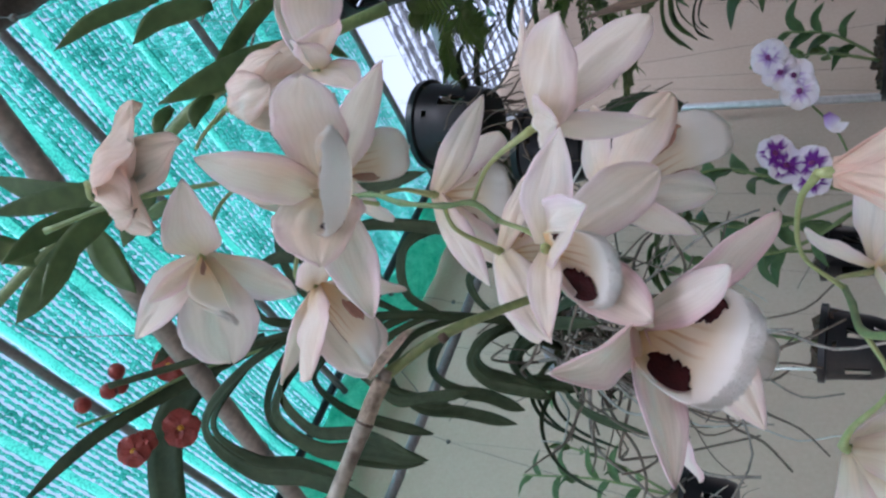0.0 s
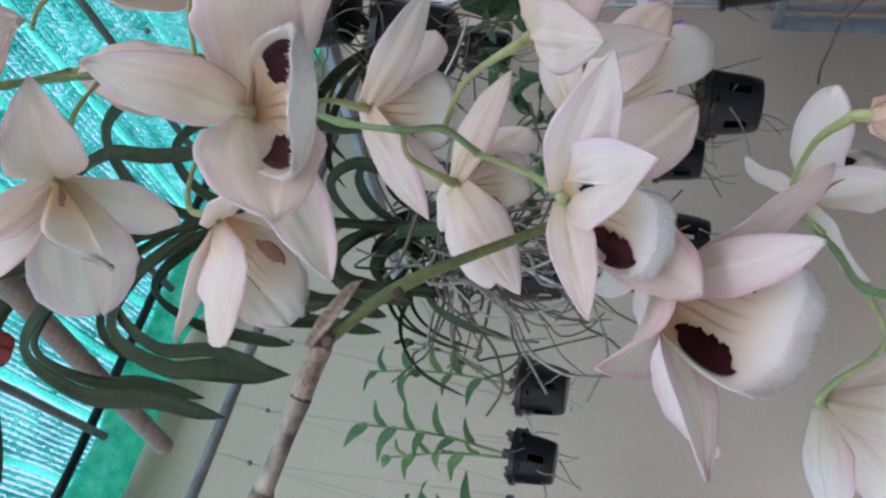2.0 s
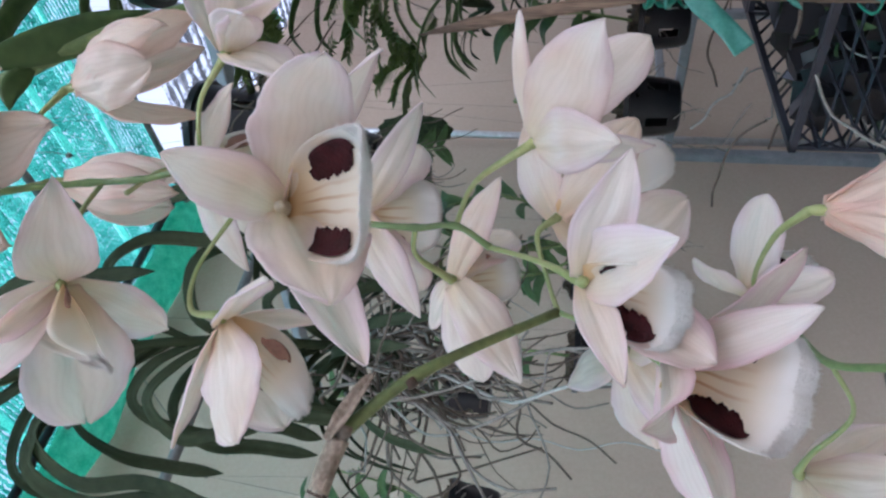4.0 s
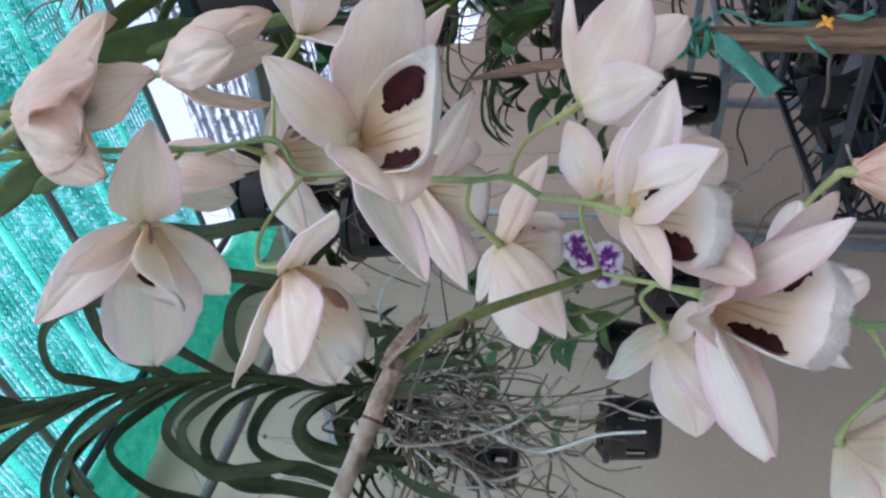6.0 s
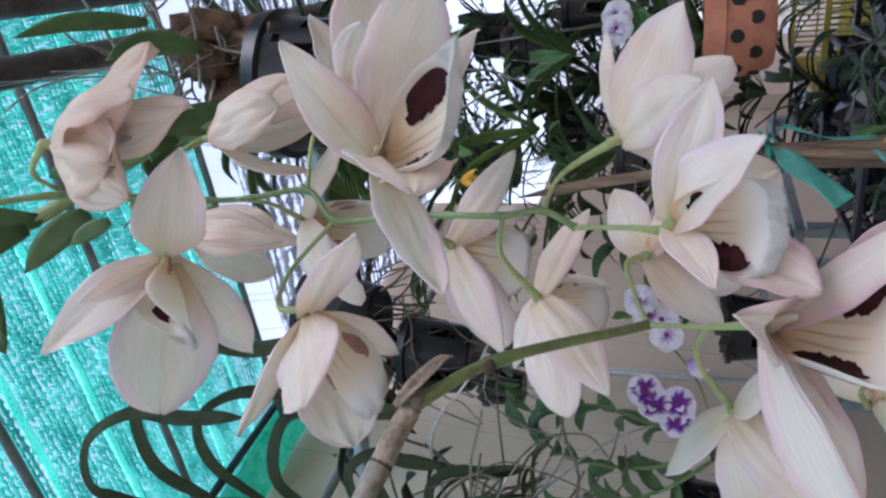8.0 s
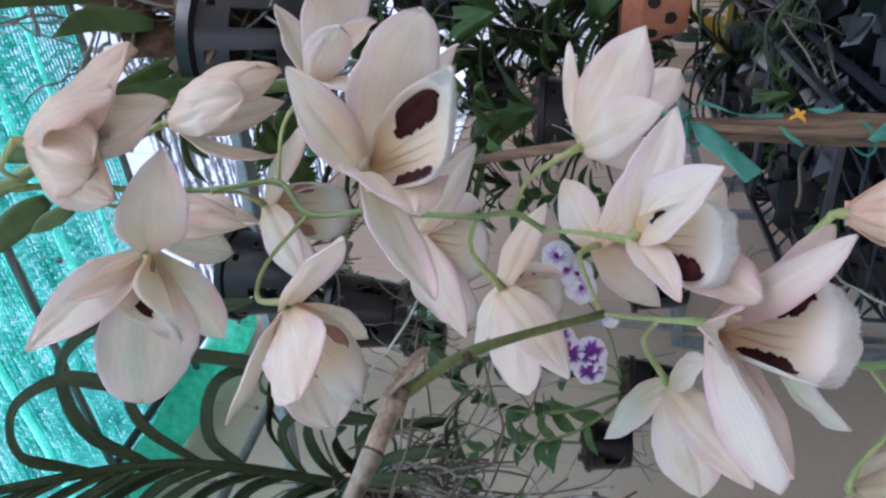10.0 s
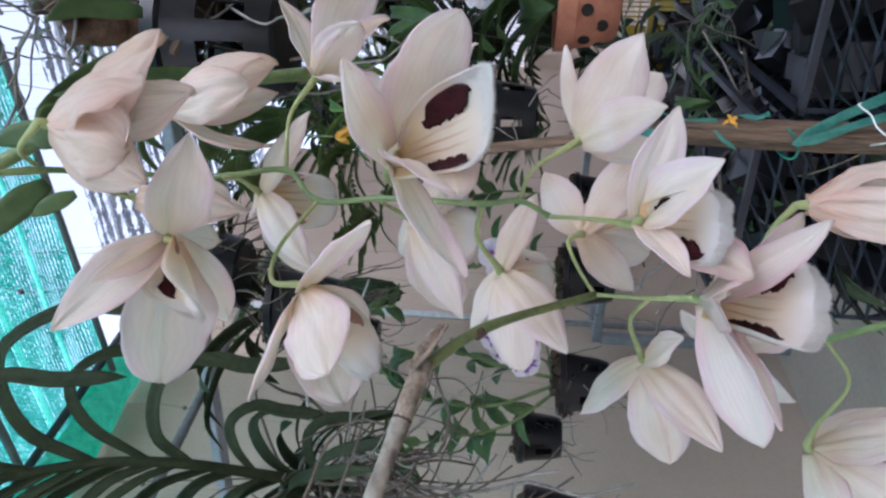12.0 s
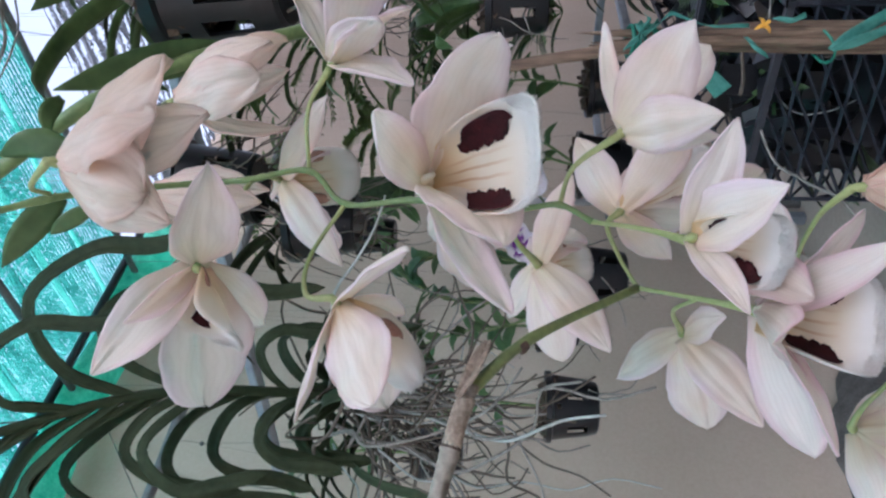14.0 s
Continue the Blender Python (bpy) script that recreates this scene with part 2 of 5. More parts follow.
def net_material(name, threads, gap, gap_tint, rows, along, fray, bands=0.93):
    """Knitted shade cloth: rows of tapes with torn, uneven gaps, solid reinforced bands, light shining through the tapes.
    rows, along: the spacing of the tapes across and along the bands, in metres; fray: how uneven the gaps are."""
    m, n, l, p = mat(name)
    uv, sep = n.new("ShaderNodeUVMap"), n.new("ShaderNodeSeparateXYZ")
    l.new(uv.outputs[0], sep.inputs[0])

    def math_(op, a, b=None, c=None, clamp=False):
        k = n.new("ShaderNodeMath")
        k.operation, k.use_clamp = op, clamp
        for q, x in enumerate((a, b, c)):
            if x is None:
                continue
            if isinstance(x, (int, float)):
                k.inputs[q].default_value = x
            else:
                l.new(x, k.inputs[q])
        return k.outputs[0]

    def grain(scale, stretch, detail):
        mp, nz = n.new("ShaderNodeMapping"), n.new("ShaderNodeTexNoise")
        mp.inputs["Scale"].default_value = (*stretch, 1.0)
        nz.inputs["Scale"].default_value, nz.inputs["Detail"].default_value = scale, detail
        l.new(uv.outputs[0], mp.inputs[0])
        l.new(mp.outputs[0], nz.inputs["Vector"])
        return nz.outputs[0]

    # uv is in metres: x along the bands, y across them
    wide = grain(7, (1.0, 3.0), 4)
    dash = grain(70, (0.55, 1.0), 3)
    fine = grain(170, (1.0, 1.0), 2)
    weft = math_("SINE", math_("MULTIPLY_ADD", sep.outputs[1], 2 * math.pi / rows, math_("MULTIPLY", wide, 5.0)))
    warp = math_("SINE", math_("MULTIPLY_ADD", sep.outputs[0], 2 * math.pi / along[0], math_("MULTIPLY", dash, 9.0)))
    lattice = math_("MULTIPLY_ADD", warp, along[1], weft)
    uneven = math_("MULTIPLY", math_("SUBTRACT", math_("ADD", dash, fine), 1.0), fray)
    open_ = math_("ADD", math_("ADD", lattice, uneven), math_("MULTIPLY", math_("SUBTRACT", wide, 0.5), 1.6))
    band = math_("GREATER_THAN", math_("SINE", math_("MULTIPLY_ADD", sep.outputs[1], 2 * math.pi / 0.17, math_("MULTIPLY", wide, 0.5))), bands)
    hole = math_("SUBTRACT", math_("GREATER_THAN", open_, gap), band, None, True)
    col = ramp(n, [(p_, c) for p_, c in zip((0.0, 0.5, 1.0), threads)])
    tone = math_("ADD", math_("MULTIPLY_ADD", math_("SUBTRACT", fine, 0.5), 1.8, math_("MULTIPLY", wide, 0.9)), math_("MULTIPLY", band, 0.5), None, True)
    l.new(tone, col.inputs[0])
    l.new(col.outputs[0], p.inputs["Base Color"])
    p.inputs["Roughness"].default_value = 0.5
    t, sh = n.new("ShaderNodeBsdfTranslucent"), n.new("ShaderNodeMixShader")
    l.new(col.outputs[0], t.inputs[0])
    sh.inputs[0].default_value = 0.78
    l.new(p.outputs[0], sh.inputs[1])
    l.new(t.outputs[0], sh.inputs[2])
    tr, s2 = n.new("ShaderNodeBsdfTransparent"), n.new("ShaderNodeMixShader")
    tr.inputs[0].default_value = (*gap_tint, 1)
    l.new(hole, s2.inputs[0])
    l.new(sh.outputs[0], s2.inputs[1])
    l.new(tr.outputs[0], s2.inputs[2])
    l.new(s2.outputs[0], n["Material Output"].inputs[0])
    return m


M_NET = net_material("green_shade_net", ((0.016, 0.125, 0.10), (0.068, 0.375, 0.30), (0.28, 0.75, 0.64)), 0.16, (0.86, 0.95, 0.97), 0.0145, (0.027, 0.5), 3.2)
M_NETGREY = net_material("dark_grey_net", ((0.03, 0.032, 0.035), (0.10, 0.105, 0.11), (0.26, 0.27, 0.28)), 0.34, (1.0, 1.0, 1.0), 0.055, (0.09, 0.50), 5.0, 0.97)
M_ROLL = surface("green_net_roll", (0.10, 0.56, 0.42), (0.36, 0.90, 0.74), 30, 0.38, bump=0.3, through_light=0.75, stretch=(1, 1, 1))


# ---- mesh helpers ----
def part(name, bm, material, parent=None, label="", smooth=True):
    """Link a bmesh as one mesh object under a thing or a part."""
    me = bpy.data.meshes.new(name)
    if smooth:
        for f in bm.faces:
            f.smooth = True
    bm.to_mesh(me)
    bm.free()
    me.materials.append(material)
    ob = new(name, me)
    if parent is not None:
        ob.parent = parent
    if label:
        ob["label"] = label
    return ob


def thing(name, at, label, category, group="", kind=""):
    ob = new(name)
    ob.location = at
    ob.empty_display_size = 0.02
    return tagged(ob, label, category, group, kind)


def adopt(child, owner):
    """Hang a part built in world places under its thing."""
    m = Matrix.Translation(owner.location)
    p = owner.parent
    while p is not None:
        m = Matrix.Translation(p.location) @ m
        p = p.parent
    child.parent = owner
    child.matrix_parent_inverse = m.inverted()
    return child


def V(*a):
    return Vector(a[0] if len(a) == 1 else a)


def spline(pts, n=8):
    """Catmull-Rom points through pts."""
    pts = [V(p) for p in pts]
    if len(pts) == 2:
        return [pts[0].lerp(pts[1], i / n) for i in range(n + 1)]
    q = [pts[0] * 2 - pts[1]] + pts + [pts[-1] * 2 - pts[-2]]
    out = []
    for i in range(1, len(q) - 2):
        a, b, c, d = q[i - 1:i + 3]
        for k in range(n):
            t = k / n
            out.append(0.5 * (2 * b + (c - a) * t + (2 * a - 5 * b + 4 * c - d) * t * t + (3 * b - a - 3 * c + d) * t ** 3))
    out.append(pts[-1])
    return out


def tube(bm, pts, r, seg=8, caps=True):
    """A tube along points; r: one radius, or one for each point."""
    rs = r if isinstance(r, (list, tuple)) else [r] * len(pts)
    t = (pts[1] - pts[0]).normalized()
    u = t.orthogonal().normalized()
    rings = []
    for i, p in enumerate(pts):
        t2 = (pts[min(i + 1, len(pts) - 1)] - pts[max(i - 1, 0)])
        if t2.length > 1e-9:
            t2.normalize()
            u = (u - t2 * u.dot(t2)).normalized()
            t = t2
        w = t.cross(u)
        rings.append([bm.verts.new(p + (u * math.cos(a) + w * math.sin(a)) * rs[i]) for a in (2 * math.pi * k / seg for k in range(seg))])
    for a, b in zip(rings, rings[1:]):
        for k in range(seg):
            bm.faces.new((a[k], a[(k + 1) % seg], b[(k + 1) % seg], b[k]))
    if caps:
        bm.faces.new(rings[0][::-1])
        bm.faces.new(rings[-1])


def sheet(bm, fn, nu, nv, thick):
    """A closed thin sheet over fn(u, v), u 0..1, v -1..1, with its own coordinates in a UV map."""
    uv = bm.loops.layers.uv.verify()
    grid = [[fn(i / nu, 2 * j / nv - 1) for j in range(nv + 1)] for i in range(nu + 1)]
    front, back = [], []
    for i in range(nu + 1):
        a, b = [], []
        for j in range(nv + 1):
            du = grid[min(i + 1, nu)][j] - grid[max(i - 1, 0)][j]
            dv = grid[i][min(j + 1, nv)] - grid[i][max(j - 1, 0)]
            nn = du.cross(dv)
            nn = nn.normalized() if nn.length > 1e-12 else V(0, 0, 1)
            a.append(bm.verts.new(grid[i][j]))
            edge = i in (0, nu) or j in (0, nv)
            b.append(bm.verts.new(grid[i][j] - nn * thick * (0.4 if edge else 1.0)))
        front.append(a)
        back.append(b)

    def face(vs, cs):
        f = bm.faces.new(vs)
        for lp, c in zip(f.loops, cs):
            lp[uv].uv = c

    for i in range(nu):
        for j in range(nv):
            c = [(k / nu, q / nv) for k, q in ((i, j), (i + 1, j), (i + 1, j + 1), (i, j + 1))]
            face((front[i][j], front[i + 1][j], front[i + 1][j + 1], front[i][j + 1]), c)
            face((back[i][j + 1], back[i + 1][j + 1], back[i + 1][j], back[i][j]), c[::-1])
    for i in range(nu):
        for j, s in ((0, 1), (nv, -1)):
            vs = [front[i][j], back[i][j], back[i + 1][j], front[i + 1][j]][::s]
            cs = [(i / nu, j / nv), (i / nu, j / nv), ((i + 1) / nu, j / nv), ((i + 1) / nu, j / nv)][::s]
            face(vs, cs)
    for j in range(nv):
        for i, s in ((0, -1), (nu, 1)):
            vs = [front[i][j], back[i][j], back[i][j + 1], front[i][j + 1]][::s]
            cs = [(i / nu, j / nv), (i / nu, j / nv), (i / nu, (j + 1) / nv), (i / nu, (j + 1) / nv)][::s]
            face(vs, cs)


def box(bm, c, size, m=None):
    """A box of that size round c, turned by m."""
    r = bmesh.ops.create_cube(bm, size=1.0)
    mm = Matrix.Translation(c) @ (m.to_4x4() if m is not None else Matrix()) @ Matrix.Diagonal((*size, 1))
    bmesh.ops.transform(bm, matrix=mm, verts=r["verts"])
    return r["verts"]


def leaf(bm, pts, width, face_dir, fold=0.25, nv=4, tip=0.5, n=4, thick=0.0007):
    """A strap or lance leaf along points, folded along its midrib."""
    line = spline(pts, n)
    k = len(line) - 1
    fd = V(face_dir).normalized()

    def fn(u, v):
        x = u * k
        i = min(int(x), k - 1)
        p = line[i].lerp(line[i + 1], x - i)
        t = (line[min(i + 1, k)] - line[max(i - 1, 0)]).normalized()
        s = t.cross(fd)
        s = s.normalized() if s.length > 1e-6 else t.orthogonal()
        nn = s.cross(t)
        w = width * 0.5 * (0.45 + 0.55 * min(1, u * 4)) * max(0.04, 1 - max(0, (u - tip) / (1 - tip)) ** 2.2)
        return p + s * w * v + nn * abs(v) * w * fold

    sheet(bm, fn, k, nv, thick)


# ---- flower ----
def tepal_fn(base, tip, nrm, width, kind, bow, cup, seed, crumple=0.035, curl=0.0, waist=0.30):
    """A petal or sepal from base to tip. bow: how far it arches; cup: how far its sides rise; curl: how far its tip rolls back."""
    a = tip - base
    length = a.length
    a = a / length
    nn = nrm - a * nrm.dot(a)
    nn = nn.normalized() if nn.length > 1e-3 else a.orthogonal().normalized()
    s = nn.cross(a)
    ph = seed * 1.7

    def fn(u, v):
        if kind == "petal":
            w = waist + (1 - waist) * math.sin(math.pi * 0.5 * min(1.0, u / 0.56)) ** 1.2
            end = max(0.0, (u - 0.52) / 0.48)
            w *= max(0.012, 1 - end ** 2.2) ** 0.62
        else:
            low = 0.46 if waist == 0.30 else waist
            w = low + (1 - low) * math.sin(math.pi * 0.5 * min(1.0, u / (0.44 if waist == 0.30 else 0.34))) ** 1.2
            end = max(0.0, (u - 0.40) / 0.60)
            w *= max(0.012, 1 - end ** 1.9) ** 0.90
        ragged = noise.noise((u * 4.0, ph * 3, 1.0 if v > 0 else 7.0)) + 0.4 * noise.noise((u * 13.0, ph * 3, 1.0 if v > 0 else 7.0))
        w *= width * 0.5 * (1 + (0.13 if kind == "petal" else 0.07) * ragged * min(1, u * 2))
        bend = bow * length * (4 * u * (1 - u) * 0.6 + 0.25 * math.sin(math.pi * u) * u) - curl * length * max(0.0, u - 0.62) ** 2 * 6
        rim = abs(v) ** 3 * min(1, u * 2.5)
        side_ = 1.0 if v > 0 else -1.0
        ru = width * rim * (0.10 * noise.noise((u * 3.4 + ph, side_ * 3, ph)) + (0.045 if kind == "petal" else 0.02) * noise.noise((u * 10.0 + ph, side_ * 5, ph)))
        folds = width * (0.016 * math.cos(7.5 * v + ph) + 0.008 * math.cos(17 * v + 2 * ph)) * math.sin(math.pi * min(1, u * 1.1)) * (1 - rim)
        crease = -0.055 * width * math.exp(-(v * 6) ** 2) * (1 - 0.6 * u)
        ru += crumple * width * (noise.noise((u * 3.0 + ph, v * 2.2, ph)) + 0.35 * noise.noise((u * 4.0, v * 8.0 + ph, 3 + ph))) * min(1, u * 3)
        side_wave = 0.05 * width * math.sin(3.1 * u + ph) * u
        return base + a * (length * u) + s * (w * v + side_wave) + nn * (bend + cup * w * v * v + ru + folds + crease)

    return fn


def lip_fn(base, tip, opening, width, curl_=-0.07, deep=0.8, point=0.0):
    """A cupped lip from base to front. deep: how far its sides rise; point: how far it narrows to the front."""
    a = tip - base
    length = a.length
    a = a / length
    o = opening - a * opening.dot(a)
    o = o.normalized() if o.length > 1e-3 else a.orthogonal().normalized()
    s = o.cross(a)

    def fn(u, v, off=0.0):
        uu = max(0.0, u * (1 - 0.16 * abs(v) ** 2.6 * u))
        w = width * 0.5 * (0.40 + 0.60 * math.sin(math.pi * 0.5 * min(1, uu * 1.5))) * (1 - 0.16 * max(0.0, uu - 0.72) / 0.28) * (1 - point * max(0.0, (uu - 0.3) / 0.7) ** 1.3)
        side = math.sin(math.pi * min(1.0, uu ** 0.75))
        rise = w * (0.12 + deep * side) - off
        x = math.sin(1.35 * v) / 0.976 * (1 - 0.10 * side * v * v) * (w + off)
        front = max(0, uu - 0.66) / 0.34
        curl = curl_ * length * front * front
        ruffle = (0.0005 * math.sin(9 * v + 3) + 0.0005 * noise.noise((v * 9, length * 900, 2)) + 0.0003 * noise.noise((v * 31, length * 900, 5))) * front
        belly = -0.05 * length * math.sin(math.pi * min(1, uu * 1.05))
        return base + a * (length * uu + ruffle) + s * x + o * (rise * abs(v) ** 1.9 + belly + curl - off * (1 - abs(v)) + ruffle)

    return fn, a, o


def flower(plant, b, tepals, lip=None, stalk=None, face=None, look_="cream", lip_w=0.034, bell=0.0, opening=None, label="", seed=0, eye=True, curl=-0.07, deep=0.8, bend=None, away=0.0, column=True, eye_u=(0.47, 0.47), eye_r=1.0, eye_a=(1.0, 1.0), eye_p=3.0, point=0.0, fuzz=0.13):
    """One bloom. b: where its stalk ends; tepals: offsets in mm with width and kind; lip: offset of its front; stalk: points of its stalk before b."""
    b = V(b)
    tips = [(b + V(t[:3]) * 0.001, t[3] * 0.001, t[4]) for t in tepals]
    f = V(face) if face else sum(((t[0] - b).normalized() for t in tips), V(0, 0, 0))
    f.normalize()
    f = (f + V(0, away, 0)).normalized()
    petal_mat = {"peach": M_PEACH, "pink": M_PINK}.get(look_, M_PETAL)
    bm = bmesh.new()
    if stalk:
        line = spline([*stalk, b - f * 0.001], 6)
        k = len(line) - 1
        tube(bm, line, [0.00080 + 0.00085 * (i / k) ** 3 + 0.00015 * max(0, 1 - i / k * 6) for i in range(k + 1)], 8)
    body = part("flower", bm, M_PEDICEL, None, label)
    body = adopt(body, plant)
    # ovary and chin
    bm = bmesh.new()
    bmesh.ops.create_uvsphere(bm, u_segments=12, v_segments=8, radius=1.0)
    rot = f.to_track_quat("Z", "Y").to_matrix().to_4x4()
    bmesh.ops.transform(bm, matrix=Matrix.Translation(b + f * 0.002) @ rot @ Matrix.Diagonal((0.0019, 0.0019, 0.0042, 1)), verts=bm.verts)
    bm.loops.layers.uv.verify()
    adopt2(part("ovary", bm, M_PEDICEL), body)
    for i, (tip, w, kind) in enumerate(tips):
        bm = bmesh.new()
        base = b + f * 0.002 + (tip - b).normalized() * 0.001
        bow = bend if bend is not None else 0.05
        if bell:
            bow = -bell
        more = tepals[i][5] if len(tepals[i]) > 5 else {}
        cup = more.get("cup", 0.14 if kind == "petal" or bell else 0.26)
        nrm = V(more["n"]) if "n" in more else f
        if "s" in more:
            # s: the way across the tepal
            nrm = V(more["s"]).cross(tip - base)
            nrm = nrm if nrm.dot(f) >= 0 else -nrm
        sheet(bm, tepal_fn(base, tip, nrm, w, kind, more.get("bow", bow), cup, seed + i, 0.13 if look_ == "peach" else 0.065, more.get("curl", 0.02), more.get("waist", 0.30)), 24, 18, 0.00055)
        adopt2(part(kind, bm, M_PINK if more.get("pink") else petal_mat), body)
    if lip:
        tip = b + V(lip) * 0.001
        base = b + f * 0.003
        op = V(opening) if opening else (tips[0][0] - b).normalized() + f * 0.3
        fn, a, o = lip_fn(base, tip, op, lip_w, curl, deep, point)
        bm = bmesh.new()
        sheet(bm, fn, 18, 26, 0.0006)
        lp = adopt2(part("lip", bm, M_LIP, None, "cream cupped lip with yellow throat"), body)
        # velvety front margin: short hairs along the edge
        bm = bmesh.new()
        rnd = random.Random(seed + 5)
        for k in range(int(1600 + 8000 * fuzz)):
            v = rnd.uniform(-1, 1)
            u = 1 - fuzz * rnd.random() ** (1.8 if fuzz < 0.2 else 1.2)
            p = fn(u, v)
            d = (a * rnd.uniform(0.5, 1) + o * rnd.uniform(-0.1, 0.5) + V([rnd.gauss(0, 0.4) for _ in range(3)])).normalized()
            e = d.orthogonal().normalized() * 0.00010
            g = d.cross(e)
            q = p + d * rnd.uniform(0.0006, 0.0017) * (1 + 2.5 * max(0.0, fuzz - 0.13))
            vs = [bm.verts.new(x) for x in (p + e, p - e * 0.5 + g, p - e * 0.5 - g, q)]
            for t in ((0, 1, 3), (1, 2, 3), (2, 0, 3)):
                bm.faces.new([vs[x] for x in t])
        adopt2(part("lip_fringe", bm, M_LIPEDGE, None, "white velvety lip margin"), body)
        if eye:
            for sgn in (-1, 1):
                for inner in (True, False):
                    bm = bmesh.new()

                    def spot(u, v, sgn=sgn, inner=inner):
                        # rounded patch, frayed towards the throat
                        q = 2 * u - 1
                        c = (max(0.0, 1 - abs(q) ** eye_p)) ** (1.4 / eye_p)
                        rag = (0.028 * (0.5 + 0.5 * math.sin(97 * q + 5 * sgn)) * (0.6 + 0.4 * math.sin(17 * q)) + 0.012 * math.sin(31 * q) + 0.02 * math.sin(13 * q)) * (1 if inner else 0.2)
                        lo, hi = 0.58 - (0.27 * c + rag * c) * eye_r, 0.58 + 0.28 * c * eye_r
                        x = lo + (hi - lo) * (v + 1) / 2
                        return fn(eye_u[sgn > 0] + 0.22 * eye_r * eye_a[sgn > 0] * q + 0.03 * v, sgn * x, -0.0007 if inner else 0.0007)

                    sheet(bm, spot, 90, 4, 0.0003)
                    adopt2(part("eye_spot", bm, M_EYE if inner else M_EYEBACK, None, "dark maroon eye spot" if inner else "brown eye spot showing through"), body)
        # column
        if column:
            bm = bmesh.new()
            cdir = (a * 0.8 + o * 0.9).normalized()
            line = spline([base, base + cdir * 0.005, base + (cdir + a * 0.4).normalized() * 0.010], 4)
            tube(bm, line, [0.0024 - 0.0002 * i for i in range(len(line))], 10)
            bm.loops.layers.uv.verify()
            adopt2(part("column", bm, M_COLUMN), body)
    return body


def adopt2(child, body):
    """Hang a sub-part built in world places under a part of a thing."""
    child.parent = body
    return child


# ---- the dendrobium in the foreground ----
hanging = thing("dendrobium_orchid", (0.02, 0.23, 1.27), "dendrobium orchid spray hanging from above, cream flowers with maroon eyes", "orchid plant")
upright = thing("dendrobium_orchid", (-0.077, 0.21, 1.13), "dendrobium orchid cane, dry below and green above, with cream blooms", "orchid plant")
low = thing("dendrobium_orchid", (-0.02, 0.27, 0.94), "dendrobium orchid stem with a bud and cream blooms", "orchid plant")


def stem(plant, name, pts, r, material, label="", ring=0.0, n=8, seg=10):
    """A stem with slightly swollen nodes at its given points."""
    line = spline(pts, n)
    k = len(line) - 1
    bm = bmesh.new()
    rs = []
    for i in range(k + 1):
        rr = r[0] + (r[1] - r[0]) * i / k
        near = abs((i + n / 2) % n - n / 2)
        rs.append(rr * (1 + ring * math.exp(-near * near)))
    tube(bm, line, rs, seg)
    return adopt(part(name, bm, material, None, label), plant)


stem(hanging, "flower_stem", [(-0.012, 0.190, 1.300), (0.002, 0.205, 1.272), (0.010, 0.222, 1.253), (0.016, 0.236, 1.230), (0.018, 0.238, 1.212), (0.022, 0.239, 1.189), (0.009, 0.238, 1.174), (0.010, 0.235, 1.149), (0.006, 0.226, 1.128), (0.005, 0.224, 1.108), (0.006, 0.222, 1.095), (0.000, 0.221, 1.084)], (0.00125, 0.0010), M_STEM, "green zigzag flower stem", 0.35)
stem(upright, "cane", [(-0.240, 0.172, 1.172), (-0.140, 0.197, 1.146), (-0.077, 0.212, 1.130), (-0.056, 0.217, 1.124)], (0.0032, 0.0026), M_CANE, "dry brown striped cane", 0.22)
stem(upright, "green_stem", [(-0.058, 0.2165, 1.1245), (-0.040, 0.229, 1.104), (-0.019, 0.254, 1.063)], (0.0022, 0.0015), M_SHOOT, "olive green flowering shoot", 0.15)
for p, q, r in (((-0.0775, 0.2120, 1.1302), (-0.0745, 0.2126, 1.1293), 0.0031), ((-0.140, 0.197, 1.146), (-0.137, 0.1977, 1.1453), 0.0033), ((-0.044, 0.2262, 1.1082), (-0.042, 0.2276, 1.1060), 0.00215)):
    bm = bmesh.new()
    tube(bm, [V(p), V(p).lerp(V(q), 0.5), V(q)], [r, r * 1.12, r], 10)
    adopt(part("node", bm, M_NODE, None, "dark ring at a joint"), upright)
for p, q, r in (((-0.0755, 0.2124, 1.1296), (-0.0600, 0.2160, 1.1252), 0.00325), ((-0.128, 0.1998, 1.1430), (-0.104, 0.2056, 1.1368), 0.0036)):
    bm = bmesh.new()
    line = spline([p, V(p).lerp(V(q), 0.5) + V(0.0004, 0, 0.0003), q], 6)
    tube(bm, line, [r * (1 + 0.05 * math.sin(3.1 * i)) for i in range(len(line))], 12)
    adopt(part("sheath", bm, M_SHEATH, None, "brown mottled cane sheath"), upright)
bm = bmesh.new()
leaf(bm, [(-0.060, 0.212, 1.128), (-0.052, 0.2165, 1.1235), (-0.044, 0.222, 1.1195), (-0.041, 0.2265, 1.118)], 0.005, (-0.2, -1, 0.3), fold=0.9, tip=0.3)
adopt(part("sheath", bm, M_SHEATH, None, "torn papery cane sheath"), upright)
stem(low, "flower_stem", [(-0.017, 0.300, 0.981), (-0.022, 0.282, 0.978), (-0.030, 0.260, 0.974), (-0.0285, 0.240, 0.9615), (-0.028, 0.222, 0.935), (-0.030, 0.215, 0.850), (-0.030, 0.230, 0.500), (-0.030, 0.300, 0.0)], (0.0011, 0.0018), M_STEM, "green flower stem", 0.2)
